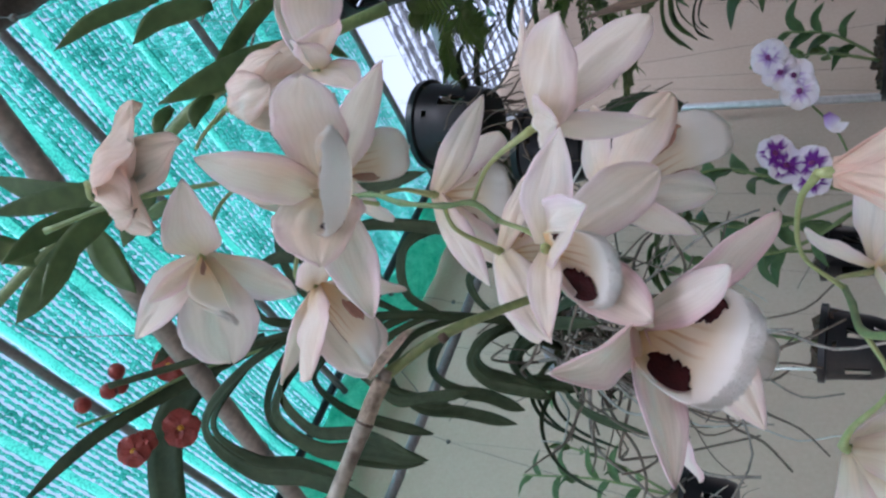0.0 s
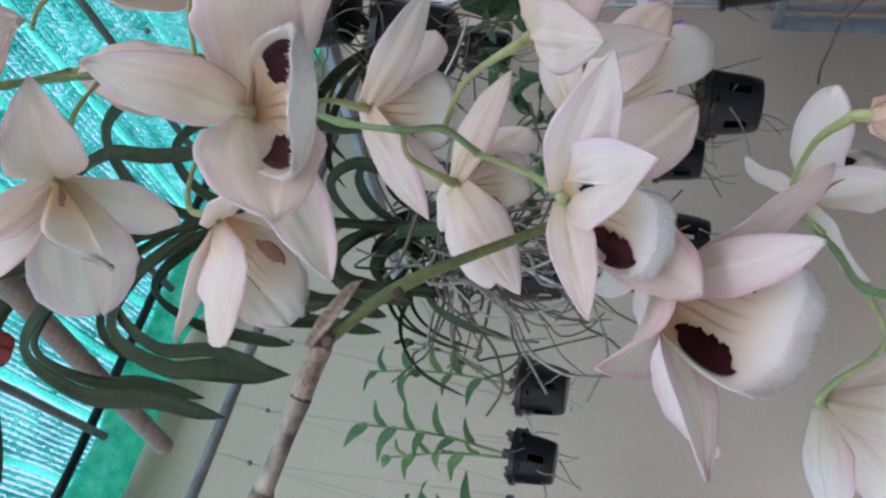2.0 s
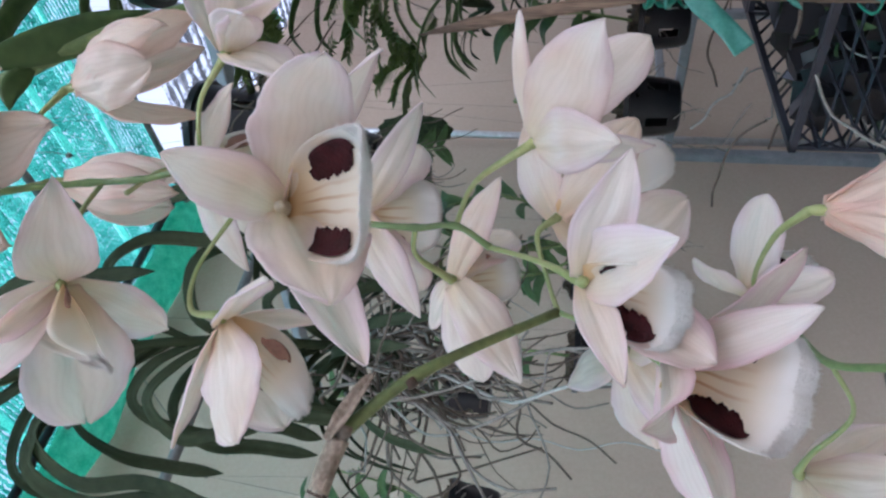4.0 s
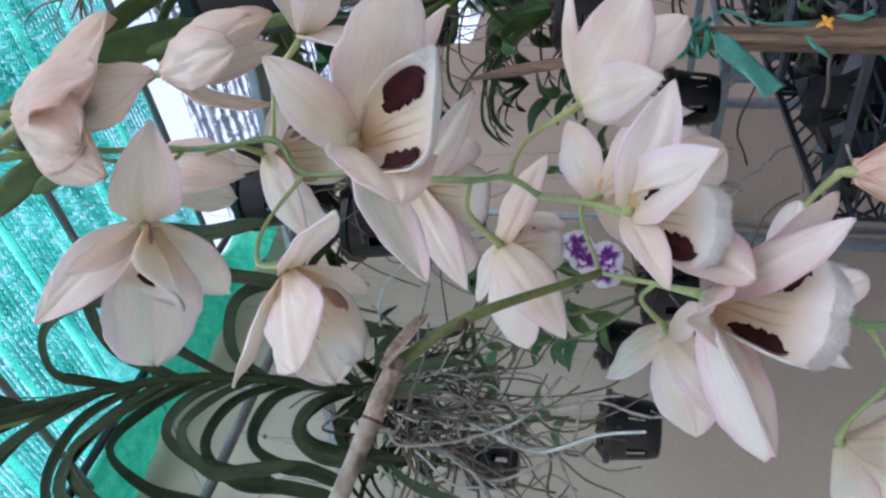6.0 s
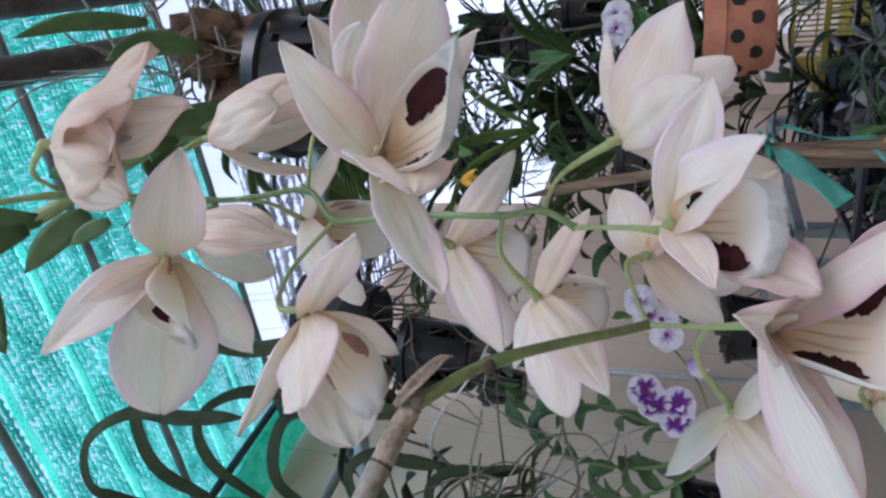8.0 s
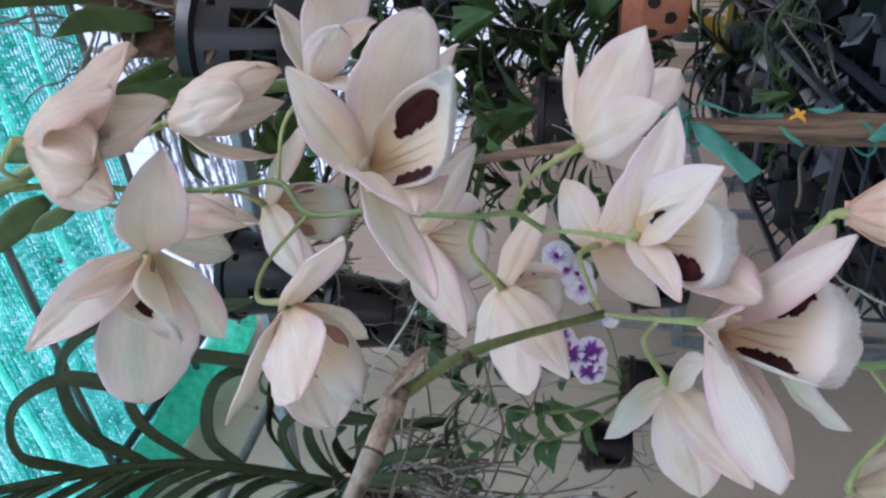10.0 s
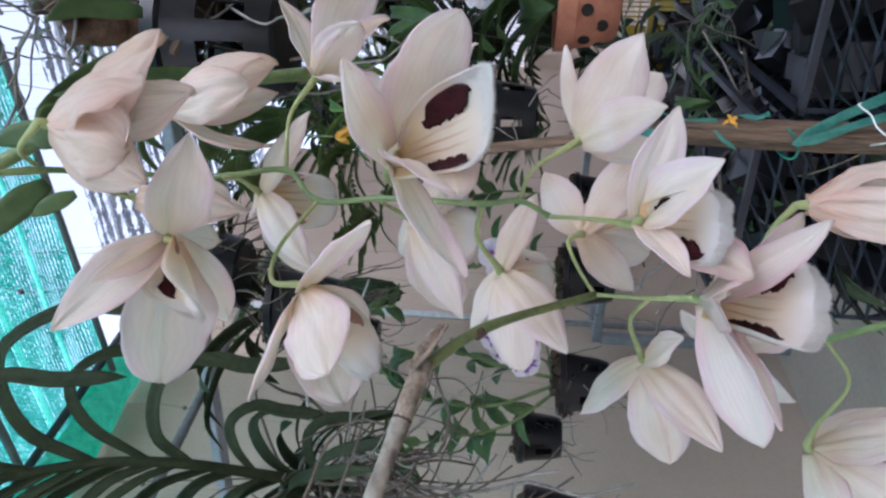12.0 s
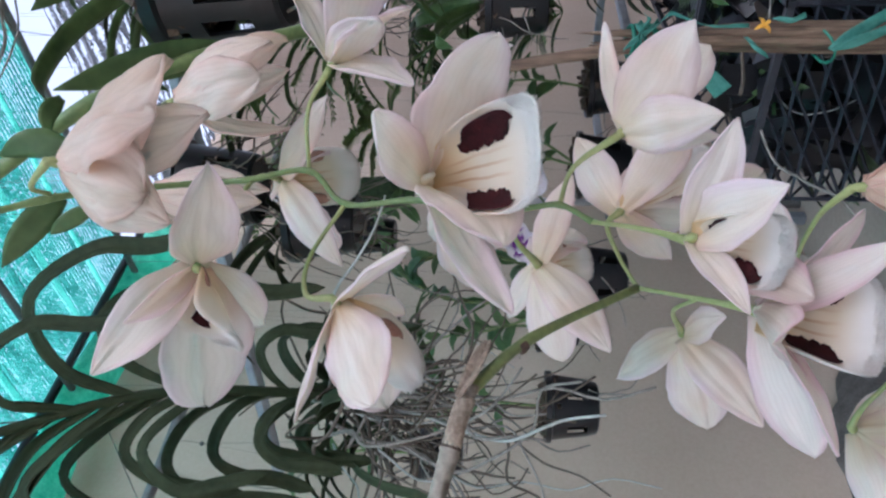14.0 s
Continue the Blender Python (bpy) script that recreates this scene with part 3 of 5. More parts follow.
flower(hanging, (0.009, 0.181, 1.254), [(29, -8, -40, 27, "sepal", {"bow": -0.10, "cup": 0.6}), (18, 8, -46, 27, "sepal", {"bow": -0.06, "cup": 0.45}), (-17, 4, -39, 26, "sepal", {"bow": -0.16, "cup": 0.5}), (14, -7, -35, 29, "petal", {"bow": -0.20, "cup": 0.4, "n": (-0.40, 0.85, -0.3)}), (-11, -3, -33, 28, "petal", {"bow": -0.13, "cup": 0.3, "n": (0.35, 0.9, -0.2)})], stalk=[(0.004, 0.204, 1.269), (0.003, 0.190, 1.266)], lip=(10, 3, -28), look_='peach', label='ageing peach-coloured bloom, half closed like a crumpled hood', bell=0.14, seed=1, face=(0.1, 0.8, -0.5), lip_w=0.02, opening=(0, -1, 0.1), deep=0.3, eye_r=0.8, column=False)
flower(hanging, (0.054, 0.252, 1.254), [(30, 6, -47, 24, "petal"), (-3, 21, -46, 18, "sepal"), (6, -16, -44, 24, "petal"), (24, 20, -44, 20, "sepal"), (21, -12, -47, 22, "sepal")], stalk=[(0.031, 0.232, 1.251), (0.040, 0.242, 1.258)], look_='peach', label='ageing peach-coloured bloom, half closed', bell=0.18, seed=2)
flower(hanging, (0.020, 0.270, 1.270), [(-5, 43, -29, 24, "petal"), (5, 10, -43, 22, "petal"), (-2, 12, -48, 22, "sepal"), (10, 40, -42, 20, "sepal")], stalk=[(0.012, 0.232, 1.262), (0.015, 0.252, 1.270)], look_='peach', label='ageing peach-coloured bloom, half closed', bell=0.18, seed=3)
flower(hanging, (-0.019, 0.211, 1.219), [(28, -24, -13, 23, "sepal", {"curl": 0.12, "cup": 0.45, "waist": 0.14}), (-48, 21, -1, 34, "petal", {"s": (0, 27, -23)}), (-21, -15, 14, 9, "sepal", {"curl": 0.10, "cup": 0.6}), (-37, -11, 27, 20, "sepal", {"s": (20, 1, 3)}), (-17, 53, -9, 18, "sepal", {"s": (13, 1, -6)})], lip=(-28, 5, -15), stalk=[(0.016, 0.240, 1.228), (0.002, 0.221, 1.222)], face=(-0.3, -0.6, -0.6), opening=(-0.60, -0.90, 0.60), label='open cream-white bloom with pinkish petal edges', seed=4, lip_w=0.021, deep=1.35, point=0.75, eye_u=(0.50, 0.13), eye_r=0.6, eye_a=(1.15, 0.7), column=False)
flower(hanging, (-0.028, 0.233, 1.175), [(13, -35, -31, 18, "sepal"), (-35, -23, -21, 28, "petal", {"s": (8, -14, -26)}), (-40, 22, -17, 30, "petal"), (-44, -4, 10, 16, "sepal"), (-2, 40, -21, 20, "sepal")], lip=(-29, 6, -31), stalk=[(0.009, 0.238, 1.174), (-0.012, 0.236, 1.186), (-0.026, 0.234, 1.186)], label='open cream-white bloom with pinkish petal edges', seed=5, lip_w=0.024, point=0.4, eye_r=0.62, bell=0.06, opening=(0.2, 1, -0.2))
flower(hanging, (0.063, 0.236, 1.182), [(32, -11, 16, 15, "sepal"), (-1, -42, -26, 17, "sepal"), (41, -36, -24, 24, "petal"), (6, -36, -35, 21, "petal"), (-13, -14, -34, 20, "sepal")], stalk=[(0.022, 0.239, 1.189), (0.045, 0.236, 1.190)], label='open cream-white bloom with pinkish petal edges', seed=6)
flower(hanging, (0.006, 0.195, 1.139), [(6, -52, 6, 17, "sepal", {"s": (12, -2, -5)}), (30, -42, -22, 25, "petal", {"s": (1, 7.5, -15)}), (-22, -31, -26, 30, "petal", {"s": (0.36, 0.75, -0.42), "bow": 0.10, "curl": 0.06}), (43, -6, -27, 20, "sepal", {"s": (1, 20, -3)}), (-40, -7, -28, 20, "sepal", {"s": (-4, 12, -15)})], lip=(2, -35, -40), stalk=[(0.005, 0.220, 1.134), (0.006, 0.208, 1.142)], label='open cream-white bloom with pinkish petal edges', seed=7, eye_u=(0.50, 0.50), eye_r=0.88, eye_p=4.6, fuzz=0.24, lip_w=0.034, face=(0, -1, -0.45), opening=(0, -1, 0.1), curl=0.2, deep=0.5, bend=-0.1)
flower(hanging, (0.029, 0.279, 1.214), [(29, -23, -27, 18, "sepal"), (-41, -15, -34, 18, "sepal"), (21, 39, -9, 24, "petal"), (-25, 41, -18, 24, "petal"), (5, 39, 12, 18, "sepal")], lip=(12, 38, -26), stalk=[(0.012, 0.227, 1.209), (0.024, 0.255, 1.214)], label='cream bloom facing away, seen from behind', away=0.9, bell=0.1, seed=8, lip_w=0.03, eye_r=0.7, opening=(0, 0.2, 1))
flower(hanging, (0.013, 0.266, 1.139), [(43, 4, -21, 15, "sepal", {"s": (4, 7, -11)}), (-38, 15, -24, 16, "sepal"), (32, 34, -14, 26, "petal"), (-28, 40, -17, 26, "petal"), (-5, 29, 8, 16, "sepal")], lip=(2, 21, -27), stalk=[(0.011, 0.242, 1.149), (0.014, 0.255, 1.147)], label='cream bloom facing away, seen from behind', away=0.9, bell=0.1, seed=9, lip_w=0.032, eye_r=0.7, opening=(0, 0.9, 0.5))
flower(hanging, (-0.010, 0.256, 1.101), [(-33, -5, -28, 19, "sepal", {"s": (10, 0, -15)}), (-37, 19, -12, 20, "petal"), (-19, 28, 10, 12, "sepal"), (38, 11, -15, 14, "sepal"), (20, 39, -16, 24, "petal")], lip=(3, 18, -22), stalk=[(0.005, 0.224, 1.108), (-0.003, 0.238, 1.110)], label='cream bloom facing away, seen from behind', away=0.9, bell=0.1, seed=10, lip_w=0.02, eye_r=0.7, opening=(0, 0.9, 0.4))
flower(hanging, (0.032, 0.224, 1.074), [(41, -2, 5, 9, "sepal"), (28, -28, -21, 27, "sepal", {"s": (0, -16, -24)}), (-6, -38, -25, 19, "sepal", {"s": (11, -19, -7)}), (38, 12, -34, 22, "petal"), (4, 12, -38, 14, "sepal")], stalk=[(0.006, 0.222, 1.095), (0.020, 0.224, 1.090)], label='cream bloom facing away, seen from behind', away=0.9, bell=0.1, seed=11)
flower(hanging, (-0.009, 0.202, 1.057), [(32, -22, -9, 16, "sepal"), (11, -28, -20, 20, "sepal", {"s": (22, -6, -3)}), (-24, -23, -10, 11, "sepal"), (-18, -8, -34, 18, "petal", {"pink": True}), (26, 12, -28, 18, "petal")], lip=(-6, -15, -25), stalk=[(0.000, 0.221, 1.084), (-0.004, 0.212, 1.068)], label='open cream-white bloom with pinkish petal edges', seed=12, eye_u=(0.52, 0.28), lip_w=0.025, eye_r=1.1, eye_a=(1.0, 0.3), face=(0, -1, -0.1), column=False, opening=(-0.55, -1, 0.3), deep=0.4)
flower(upright, (-0.029, 0.217, 1.034), [(33, 1, -39, 15, "petal"), (18, -32, -32, 14, "sepal", {"s": (18, 4, 4)}), (-47, 5, -20, 22, "petal", {"s": (1, -15, -12)}), (-14, -45, 6, 17, "sepal", {"cup": 0.6, "curl": 0.08}), (-43, -18, -18, 17, "sepal")], lip=(-8, -16, -35), stalk=[(-0.019, 0.254, 1.063), (-0.024, 0.237, 1.046)], look_='pink', label='open pinkish-cream bloom, largest of the spray', seed=13, lip_w=0.035, opening=(0.35, -1, 0.2), deep=0.55)
flower(upright, (0.015, 0.277, 1.066), [(40, 27, 15, 20, "sepal"), (-13, 39, -29, 18, "sepal"), (36, -8, -28, 20, "petal"), (5, 36, -36, 20, "petal"), (33, 33, -25, 19, "sepal")], lip=(27, 18, -42), stalk=[(-0.019, 0.254, 1.063), (-0.006, 0.264, 1.068), (0.008, 0.270, 1.072)], label='cream bloom facing away, seen from behind', away=0.9, bell=0.1, seed=14, lip_w=0.028)
flower(upright, (-0.033, 0.304, 1.035), [(-22, 40, 21, 22, "sepal"), (-43, 26, -16, 26, "petal"), (-39, -8, -31, 22, "sepal"), (7, -18, -14, 18, "sepal"), (-13, 41, -25, 24, "petal")], lip=(-17, 21, -29), stalk=[(-0.0245, 0.236, 1.046), (-0.027, 0.262, 1.048)], label='cream bloom facing away, seen from behind', away=0.9, bell=0.1, seed=15, lip_w=0.026)
flower(low, (0.018, 0.242, 0.987), [(11, -8, -49, 22, "petal"), (-6, -10, -50, 22, "petal"), (2, 8, -52, 20, "sepal"), (9, 4, -51, 20, "sepal"), (-4, 1, -52, 20, "sepal")], stalk=[(-0.017, 0.290, 0.981), (-0.006, 0.280, 0.994), (0.010, 0.258, 0.994)], look_='peach', label='cream-peach bud about to open', bell=0.22, seed=16)
flower(low, (-0.070, 0.275, 0.978), [(-40, -7, -10, 17, "sepal"), (-28, -19, -34, 22, "petal"), (6, -25, -40, 18, "sepal"), (-16, 25, -36, 20, "petal"), (18, 10, -36, 18, "sepal")], stalk=[(-0.030, 0.260, 0.974), (-0.046, 0.262, 0.966), (-0.062, 0.270, 0.976)], label='cream bloom facing away, seen from behind', away=0.9, bell=0.1, seed=17)
flower(low, (-0.010, 0.385, 0.972), [(18, -13, 28, 20, "sepal"), (50, -20, -4, 26, "petal"), (-30, -23, -26, 22, "sepal"), (14, -25, -32, 26, "petal"), (22, 15, -22, 20, "sepal")], lip=(20, -10, -28), stalk=[(-0.017, 0.300, 0.981), (-0.014, 0.340, 0.984)], label='cream bloom facing away, seen from behind', away=0.9, bell=0.1, seed=18, lip_w=0.026)

# ---- the structure: all lies along the wall's direction ----
U, N = V(-0.8, -0.6, 0), V(0.6, -0.8, 0)


def at(u, s, z):
    """A place by its distance along the wall (to the viewer's left), in front of the eye's start (minus: towards the wall) and its height."""
    return U * u + N * s + V(0, 0, z)


TURN = Matrix((U, -N, (0, 0, 1))).transposed()


def slab(name, u0, u1, s0, s1, z0, z1, material, label="", category="", bevel=0.0):
    bm = bmesh.new()
    box(bm, at((u0 + u1) / 2, (s0 + s1) / 2, (z0 + z1) / 2), (abs(u1 - u0), abs(s1 - s0), z1 - z0), TURN)
    if bevel:
        bmesh.ops.bevel(bm, geom=bm.edges, offset=bevel, segments=2, affect="EDGES")
    return tagged(part(name, bm, material, None, "", False), label, category, kind="structure")


# ground: one sheet to the horizon
bm = bmesh.new()
for x, y in ((-400, -400), (400, -400), (400, 400), (-400, 400)):
    bm.verts.new((x, y, 0))
bm.faces.new(bm.verts)
tagged(part("ground", bm, M_FLOOR, None, "", False), "dusty grey-brown concrete yard", "ground", kind="structure")
slab("wall_back", -3.7, 5.15, -2.10, -1.95, 0.0, 2.50, M_WALL, "cream painted rendered wall", "wall")
slab("wall_far", -5.2, -3.7, -2.10, -1.952, 0.0, 1.85, M_WALL, "lower cream rendered wall at the yard's far end", "wall")
slab("wall_low", -6.8, -5.21, -1.97, -1.85, 0.0, 0.98, M_WALL, "low cream rendered wall before the gate", "wall")
# unseen wall added to close the yard, kept low to let sky light in
slab("unseen_end_wall", 5.0, 5.15, -1.95, 2.75, 0.0, 1.10, M_WALL, "cream painted rendered wall", "wall")
# wall behind the eye, never in view; its height cuts off the low sky
slab("unseen_front_wall", -0.9, 2.75, 2.60, 2.75, 0.0, 2.60, M_WALL, "unseen cream wall added behind the eye to block low sky light", "wall")
# tall wall out of view, added to block sun and sky at the far end
slab("unseen_shade_wall", -9.0, -0.9, 1.90, 2.10, 0.0, 7.0, M_WALL, "tall unseen cream wall added to shade the yard's far end", "wall")
slab("pavement", -9.0, -5.0, -4.0, 1.0, 0.0, 0.02, M_WALL, "pale sunlit paving outside the gate", "pavement")

# dark heap of soil and rubble along the foot of the wall
bm = bmesh.new()
hv = []
for i in range(61):
    row = []
    for j in range(15):
        u = -1.46 + 2.86 * i / 60
        reach = min(1.0, 0.15 + i / 8) * (0.30 + 0.16 * noise.noise((u * 5, 3, 7)))
        d = reach * j / 14
        h = min(1.0, 0.1 + i / 5) * (0.12 + 0.05 * noise.noise((u * 2.3, 0, 4)) + 0.05 * noise.noise((u * 9, d * 9, 1))) * max(0.0, 1 - (d / reach) ** 1.3) + 0.012 * noise.noise((u * 31, d * 31, 2))
        row.append(bm.verts.new(at(u, -1.949 + d, max(0.003, h) if j < 14 else 0.001)))
    hv.append(row)
for i in range(60):
    for j in range(14):
        bm.faces.new((hv[i][j], hv[i][j + 1], hv[i + 1][j + 1], hv[i + 1][j]))
tagged(part("rubble_heap", bm, M_SOIL), "low heap of dark soil and rubble against the wall", "rubble", kind="stuff")

# shade nets: the green one, and a dark grey one beyond its edge
def net_sheet(name, u0, u1, s0, s1, z, NU, NS, material, label):
    bm = bmesh.new()
    uvl = bm.loops.layers.uv.verify()
    gv = [[None] * (NS + 1) for _ in range(NU + 1)]
    for i in range(NU + 1):
        for j in range(NS + 1):
            u, s = u0 + (u1 - u0) * i / NU, s0 + (s1 - s0) * j / NS
            sag = -0.025 * math.sin(math.pi * ((u * 2.5) % 1)) + 0.01 * noise.noise((u * 3, s * 3, 0))
            gv[i][j] = bm.verts.new(at(u, s, z + sag))
    for i in range(NU):
        for j in range(NS):
            f = bm.faces.new((gv[i][j], gv[i + 1][j], gv[i + 1][j + 1], gv[i][j + 1]))
            for lp, (a, b) in zip(f.loops, ((i, j), (i + 1, j), (i + 1, j + 1), (i, j + 1))):
                lp[uvl].uv = (s0 + (s1 - s0) * b / NS, u0 + (u1 - u0) * a / NU)
    tagged(part(name, bm, material), label, "shade net", kind="structure")


net_sheet("shade_net_roof", -1.67, 2.62, -1.90, 0.90, 2.47, 40, 36, M_NET, "turquoise green knitted shade net stretched overhead")
net_sheet("shade_net_upper", -1.69, 2.62, -1.90, 0.90, 2.4785, 40, 36, M_NET, "upper threads of the turquoise green shade net")
net_sheet("grey_net_roof", -3.60, -1.86, -1.94, 1.85, 2.50, 24, 36, M_NETGREY, "dark grey striped net stretched overhead, cutting the sky light")
# net out of view behind the eye, added to dim the light on the flowers
net_sheet("unseen_dimming_net", -1.80, 3.40, 0.94, 2.55, 2.50, 40, 16, M_NETGREY, "dark grey striped net stretched overhead, cutting the sky light")

bm = bmesh.new()
line = [at(-1.98 + 4.54 * k / 60, -1.85, 2.42 - 0.012 * math.sin(k * 0.9)) for k in range(61)]
tube(bm, line, [0.070 + 0.005 * math.sin(k * 1.3) + 0.004 * math.sin(k * 3.7) for k in range(61)], 24)
roll = tagged(part("net_roll", bm, M_ROLL), "rolled green edge of the shade net along the wall top", "net roll")
bm = bmesh.new()
tube(bm, [at(-1.78, -1.745, 2.44), at(2.6, -1.745, 2.44)], 0.014, 10)
tagged(part("net_rail", bm, M_BLACK), "thin black rail beside the rolled net", "rail")


def pole(name, pts, r, material, label, category, nodes=0.0, bulge=0.12, seg=12):
    """A straight pole; nodes: the distance of the rings of a bamboo."""
    a, b = V(pts[0]), V(pts[1])
    length = (b - a).length
    k = max(2, int(length / 0.012)) if nodes else 2
    line, rs = [], []
    for i in range(k + 1):
        x = length * i / k
        rr = r
        if nodes:
            d = abs((x + nodes / 2) % nodes - nodes / 2)
            rr = r * (1 + bulge * math.exp(-(d / 0.006) ** 2) - 0.05 * math.exp(-((d - 0.014) / 0.006) ** 2))
        line.append(a.lerp(b, i / k) + V(0, 0, 0.004 * math.sin(3 * x)))
        rs.append(rr)
    bm = bmesh.new()
    tube(bm, line, rs, seg)
    return tagged(part(name, bm, material), label, category)


for u in (-1.62, -1.12, -0.73, -0.27, 0.35, 0.95):
    pole("roof_bar", (at(u, -1.80, 2.415), at(u, 1.30, 2.415)), 0.011, M_POLE, "grey roof bar under the shade net", "roof bar")["group"] = "roof bars"
pole("bamboo_pole", ((0.28, 0.205, 1.70), (-0.475, 0.905, 1.70)), 0.0135, M_BAMBOO, "weathered grey bamboo pole with rings, cut end", "bamboo pole", 0.16)
pole("hanging_rail", ((-1.45, 0.54, 1.80), (0.62, 2.09, 1.80)), 0.0115, M_POLE, "dark grey pole from which pots hang", "pole", 0.30, 0.08)
pole("bamboo_beam", ((0.12, 0.34, 1.90), (1.60, 1.80, 1.92)), 0.021, M_BEAM, "thick dark weathered bamboo beam", "bamboo beam", 0.22)
pole("bamboo_beam", ((0.40, 0.50, 2.30), (2.30, 2.35, 2.32)), 0.026, M_BEAM, "dark bamboo beam under the roof edge", "bamboo beam", 0.25)
pole("wall_pipe", ((0.57, 2.75, 0.0), (0.57, 2.75, 2.43)), 0.014, M_PIPE, "galvanised steel pipe standing before the wall", "pipe")

bm = bmesh.new()
a0, a1 = at(-1.10, -0.30, 1.70), at(-0.86, -1.75, 1.70)
rot_ = (a1 - a0).to_track_quat("X", "Z").to_matrix()
box(bm, (a0 + a1) / 2, ((a1 - a0).length, 0.040, 0.020), rot_)
bmesh.ops.bevel(bm, geom=bm.edges, offset=0.002, segments=2, affect="EDGES")
tagged(part("cross_bar", bm, M_BAR, None, "", False), "flat blue-grey painted steel cross bar", "cross bar")

# steel stand by the wall
stand = thing("steel_stand", at(-2.05, -1.84, 0), "grey painted steel stand before the wall", "stand")
for u, s in ((-2.03, -1.86), (-2.03, -1.20), (-2.95, -1.86), (-2.95, -1.20)):
    bm = bmesh.new()
    box(bm, at(u, s, 0.35), (0.038, 0.038, 0.70), TURN)
    bmesh.ops.bevel(bm, geom=bm.edges, offset=0.004, segments=1, affect="EDGES")
    adopt(part("leg", bm, M_FRAME, None, "", False), stand)
for a, b in (((-2.03, -1.86), (-2.03, -1.20)), ((-2.95, -1.86), (-2.95, -1.20)), ((-2.03, -1.20), (-2.95, -1.20)), ((-2.03, -1.86), (-2.95, -1.86))):
    bm = bmesh.new()
    box(bm, at((a[0] + b[0]) / 2, (a[1] + b[1]) / 2, 0.716), (abs(a[0] - b[0]) + 0.03, abs(a[1] - b[1]) + 0.03, 0.03), TURN)
    bmesh.ops.bevel(bm, geom=bm.edges, offset=0.003, segments=1, affect="EDGES")
    adopt(part("top_bar", bm, M_FRAME, None, "", False), stand)

# gate at the far end
gate = thing("white_gate", at(-5.3, -2.0, 0.02), "white painted barred gate standing in bright daylight", "gate")
for k in range(22):
    bm = bmesh.new()
    box(bm, at(-5.4 - 0.11 * k, -2.0, 1.12), (0.022, 0.022, 2.2), TURN)
    adopt(part("bar", bm, M_GATE, None, "", False), gate)
for z in (0.06, 0.9, 1.6, 2.2):
    bm = bmesh.new()
    box(bm, at(-6.55, -2.025, z), (2.5, 0.03, 0.05), TURN)
    adopt(part("rail", bm, M_GATE, None, "", False), gate)


# ---- pots ----
def lathe_pot(bm, c, prof, seg=28, slots=(), wall=0.0025):
    """A thin turned pot, c: rim centre; prof: (radius, depth below rim); slots: (ring, keep every, run) rows of holes."""
    c = V(c)
    rings = [[bm.verts.new(c + V(r * math.cos(2 * math.pi * k / seg), r * math.sin(2 * math.pi * k / seg), -d)) for k in range(seg)] for r, d in prof]
    for i, (a, b) in enumerate(zip(rings, rings[1:])):
        for k in range(seg):
            if any(i == row and k % step < run for row, step, run in slots):
                continue
            bm.faces.new((a[k], b[k], b[(k + 1) % seg], a[(k + 1) % seg]))
    bm.faces.new(rings[-1][::-1])
    bmesh.ops.recalc_face_normals(bm, faces=bm.faces)
    bmesh.ops.solidify(bm, geom=bm.faces[:], thickness=wall)
    for e in bm.edges:
        e.smooth = len(e.link_faces) != 2 or e.calc_face_angle() < 0.45


def root_line(rnd, start, way, length, wander, sag):
    p, d = V(start), V(way).normalized()
    pts = [p.copy()]
    for _ in range(6):
        d = (d + V([rnd.gauss(0, wander) for _ in range(3)]) + V(0, 0, -sag)).normalized()
        p = p + d * length / 6
        pts.append(p.copy())
    return spline(pts, 3)


def roots(bm, rnd, start, n, length, way=(0, 0, -1), spread=0.6, wander=0.25, sag=0.12, r=0.0016, box_=0.03):
    for _ in range(n):
        s = V(start) + V([rnd.uniform(-box_, box_) for _ in range(3)])
        w = V(way) + V([rnd.gauss(0, spread) for _ in range(3)])
        line = root_line(rnd, s, w, length * rnd.uniform(0.5, 1.15), wander, sag)
        rr = r * rnd.uniform(0.6, 1.3)
        tube(bm, line, [rr * (1 - 0.4 * i / len(line)) for i in range(len(line))], 5)


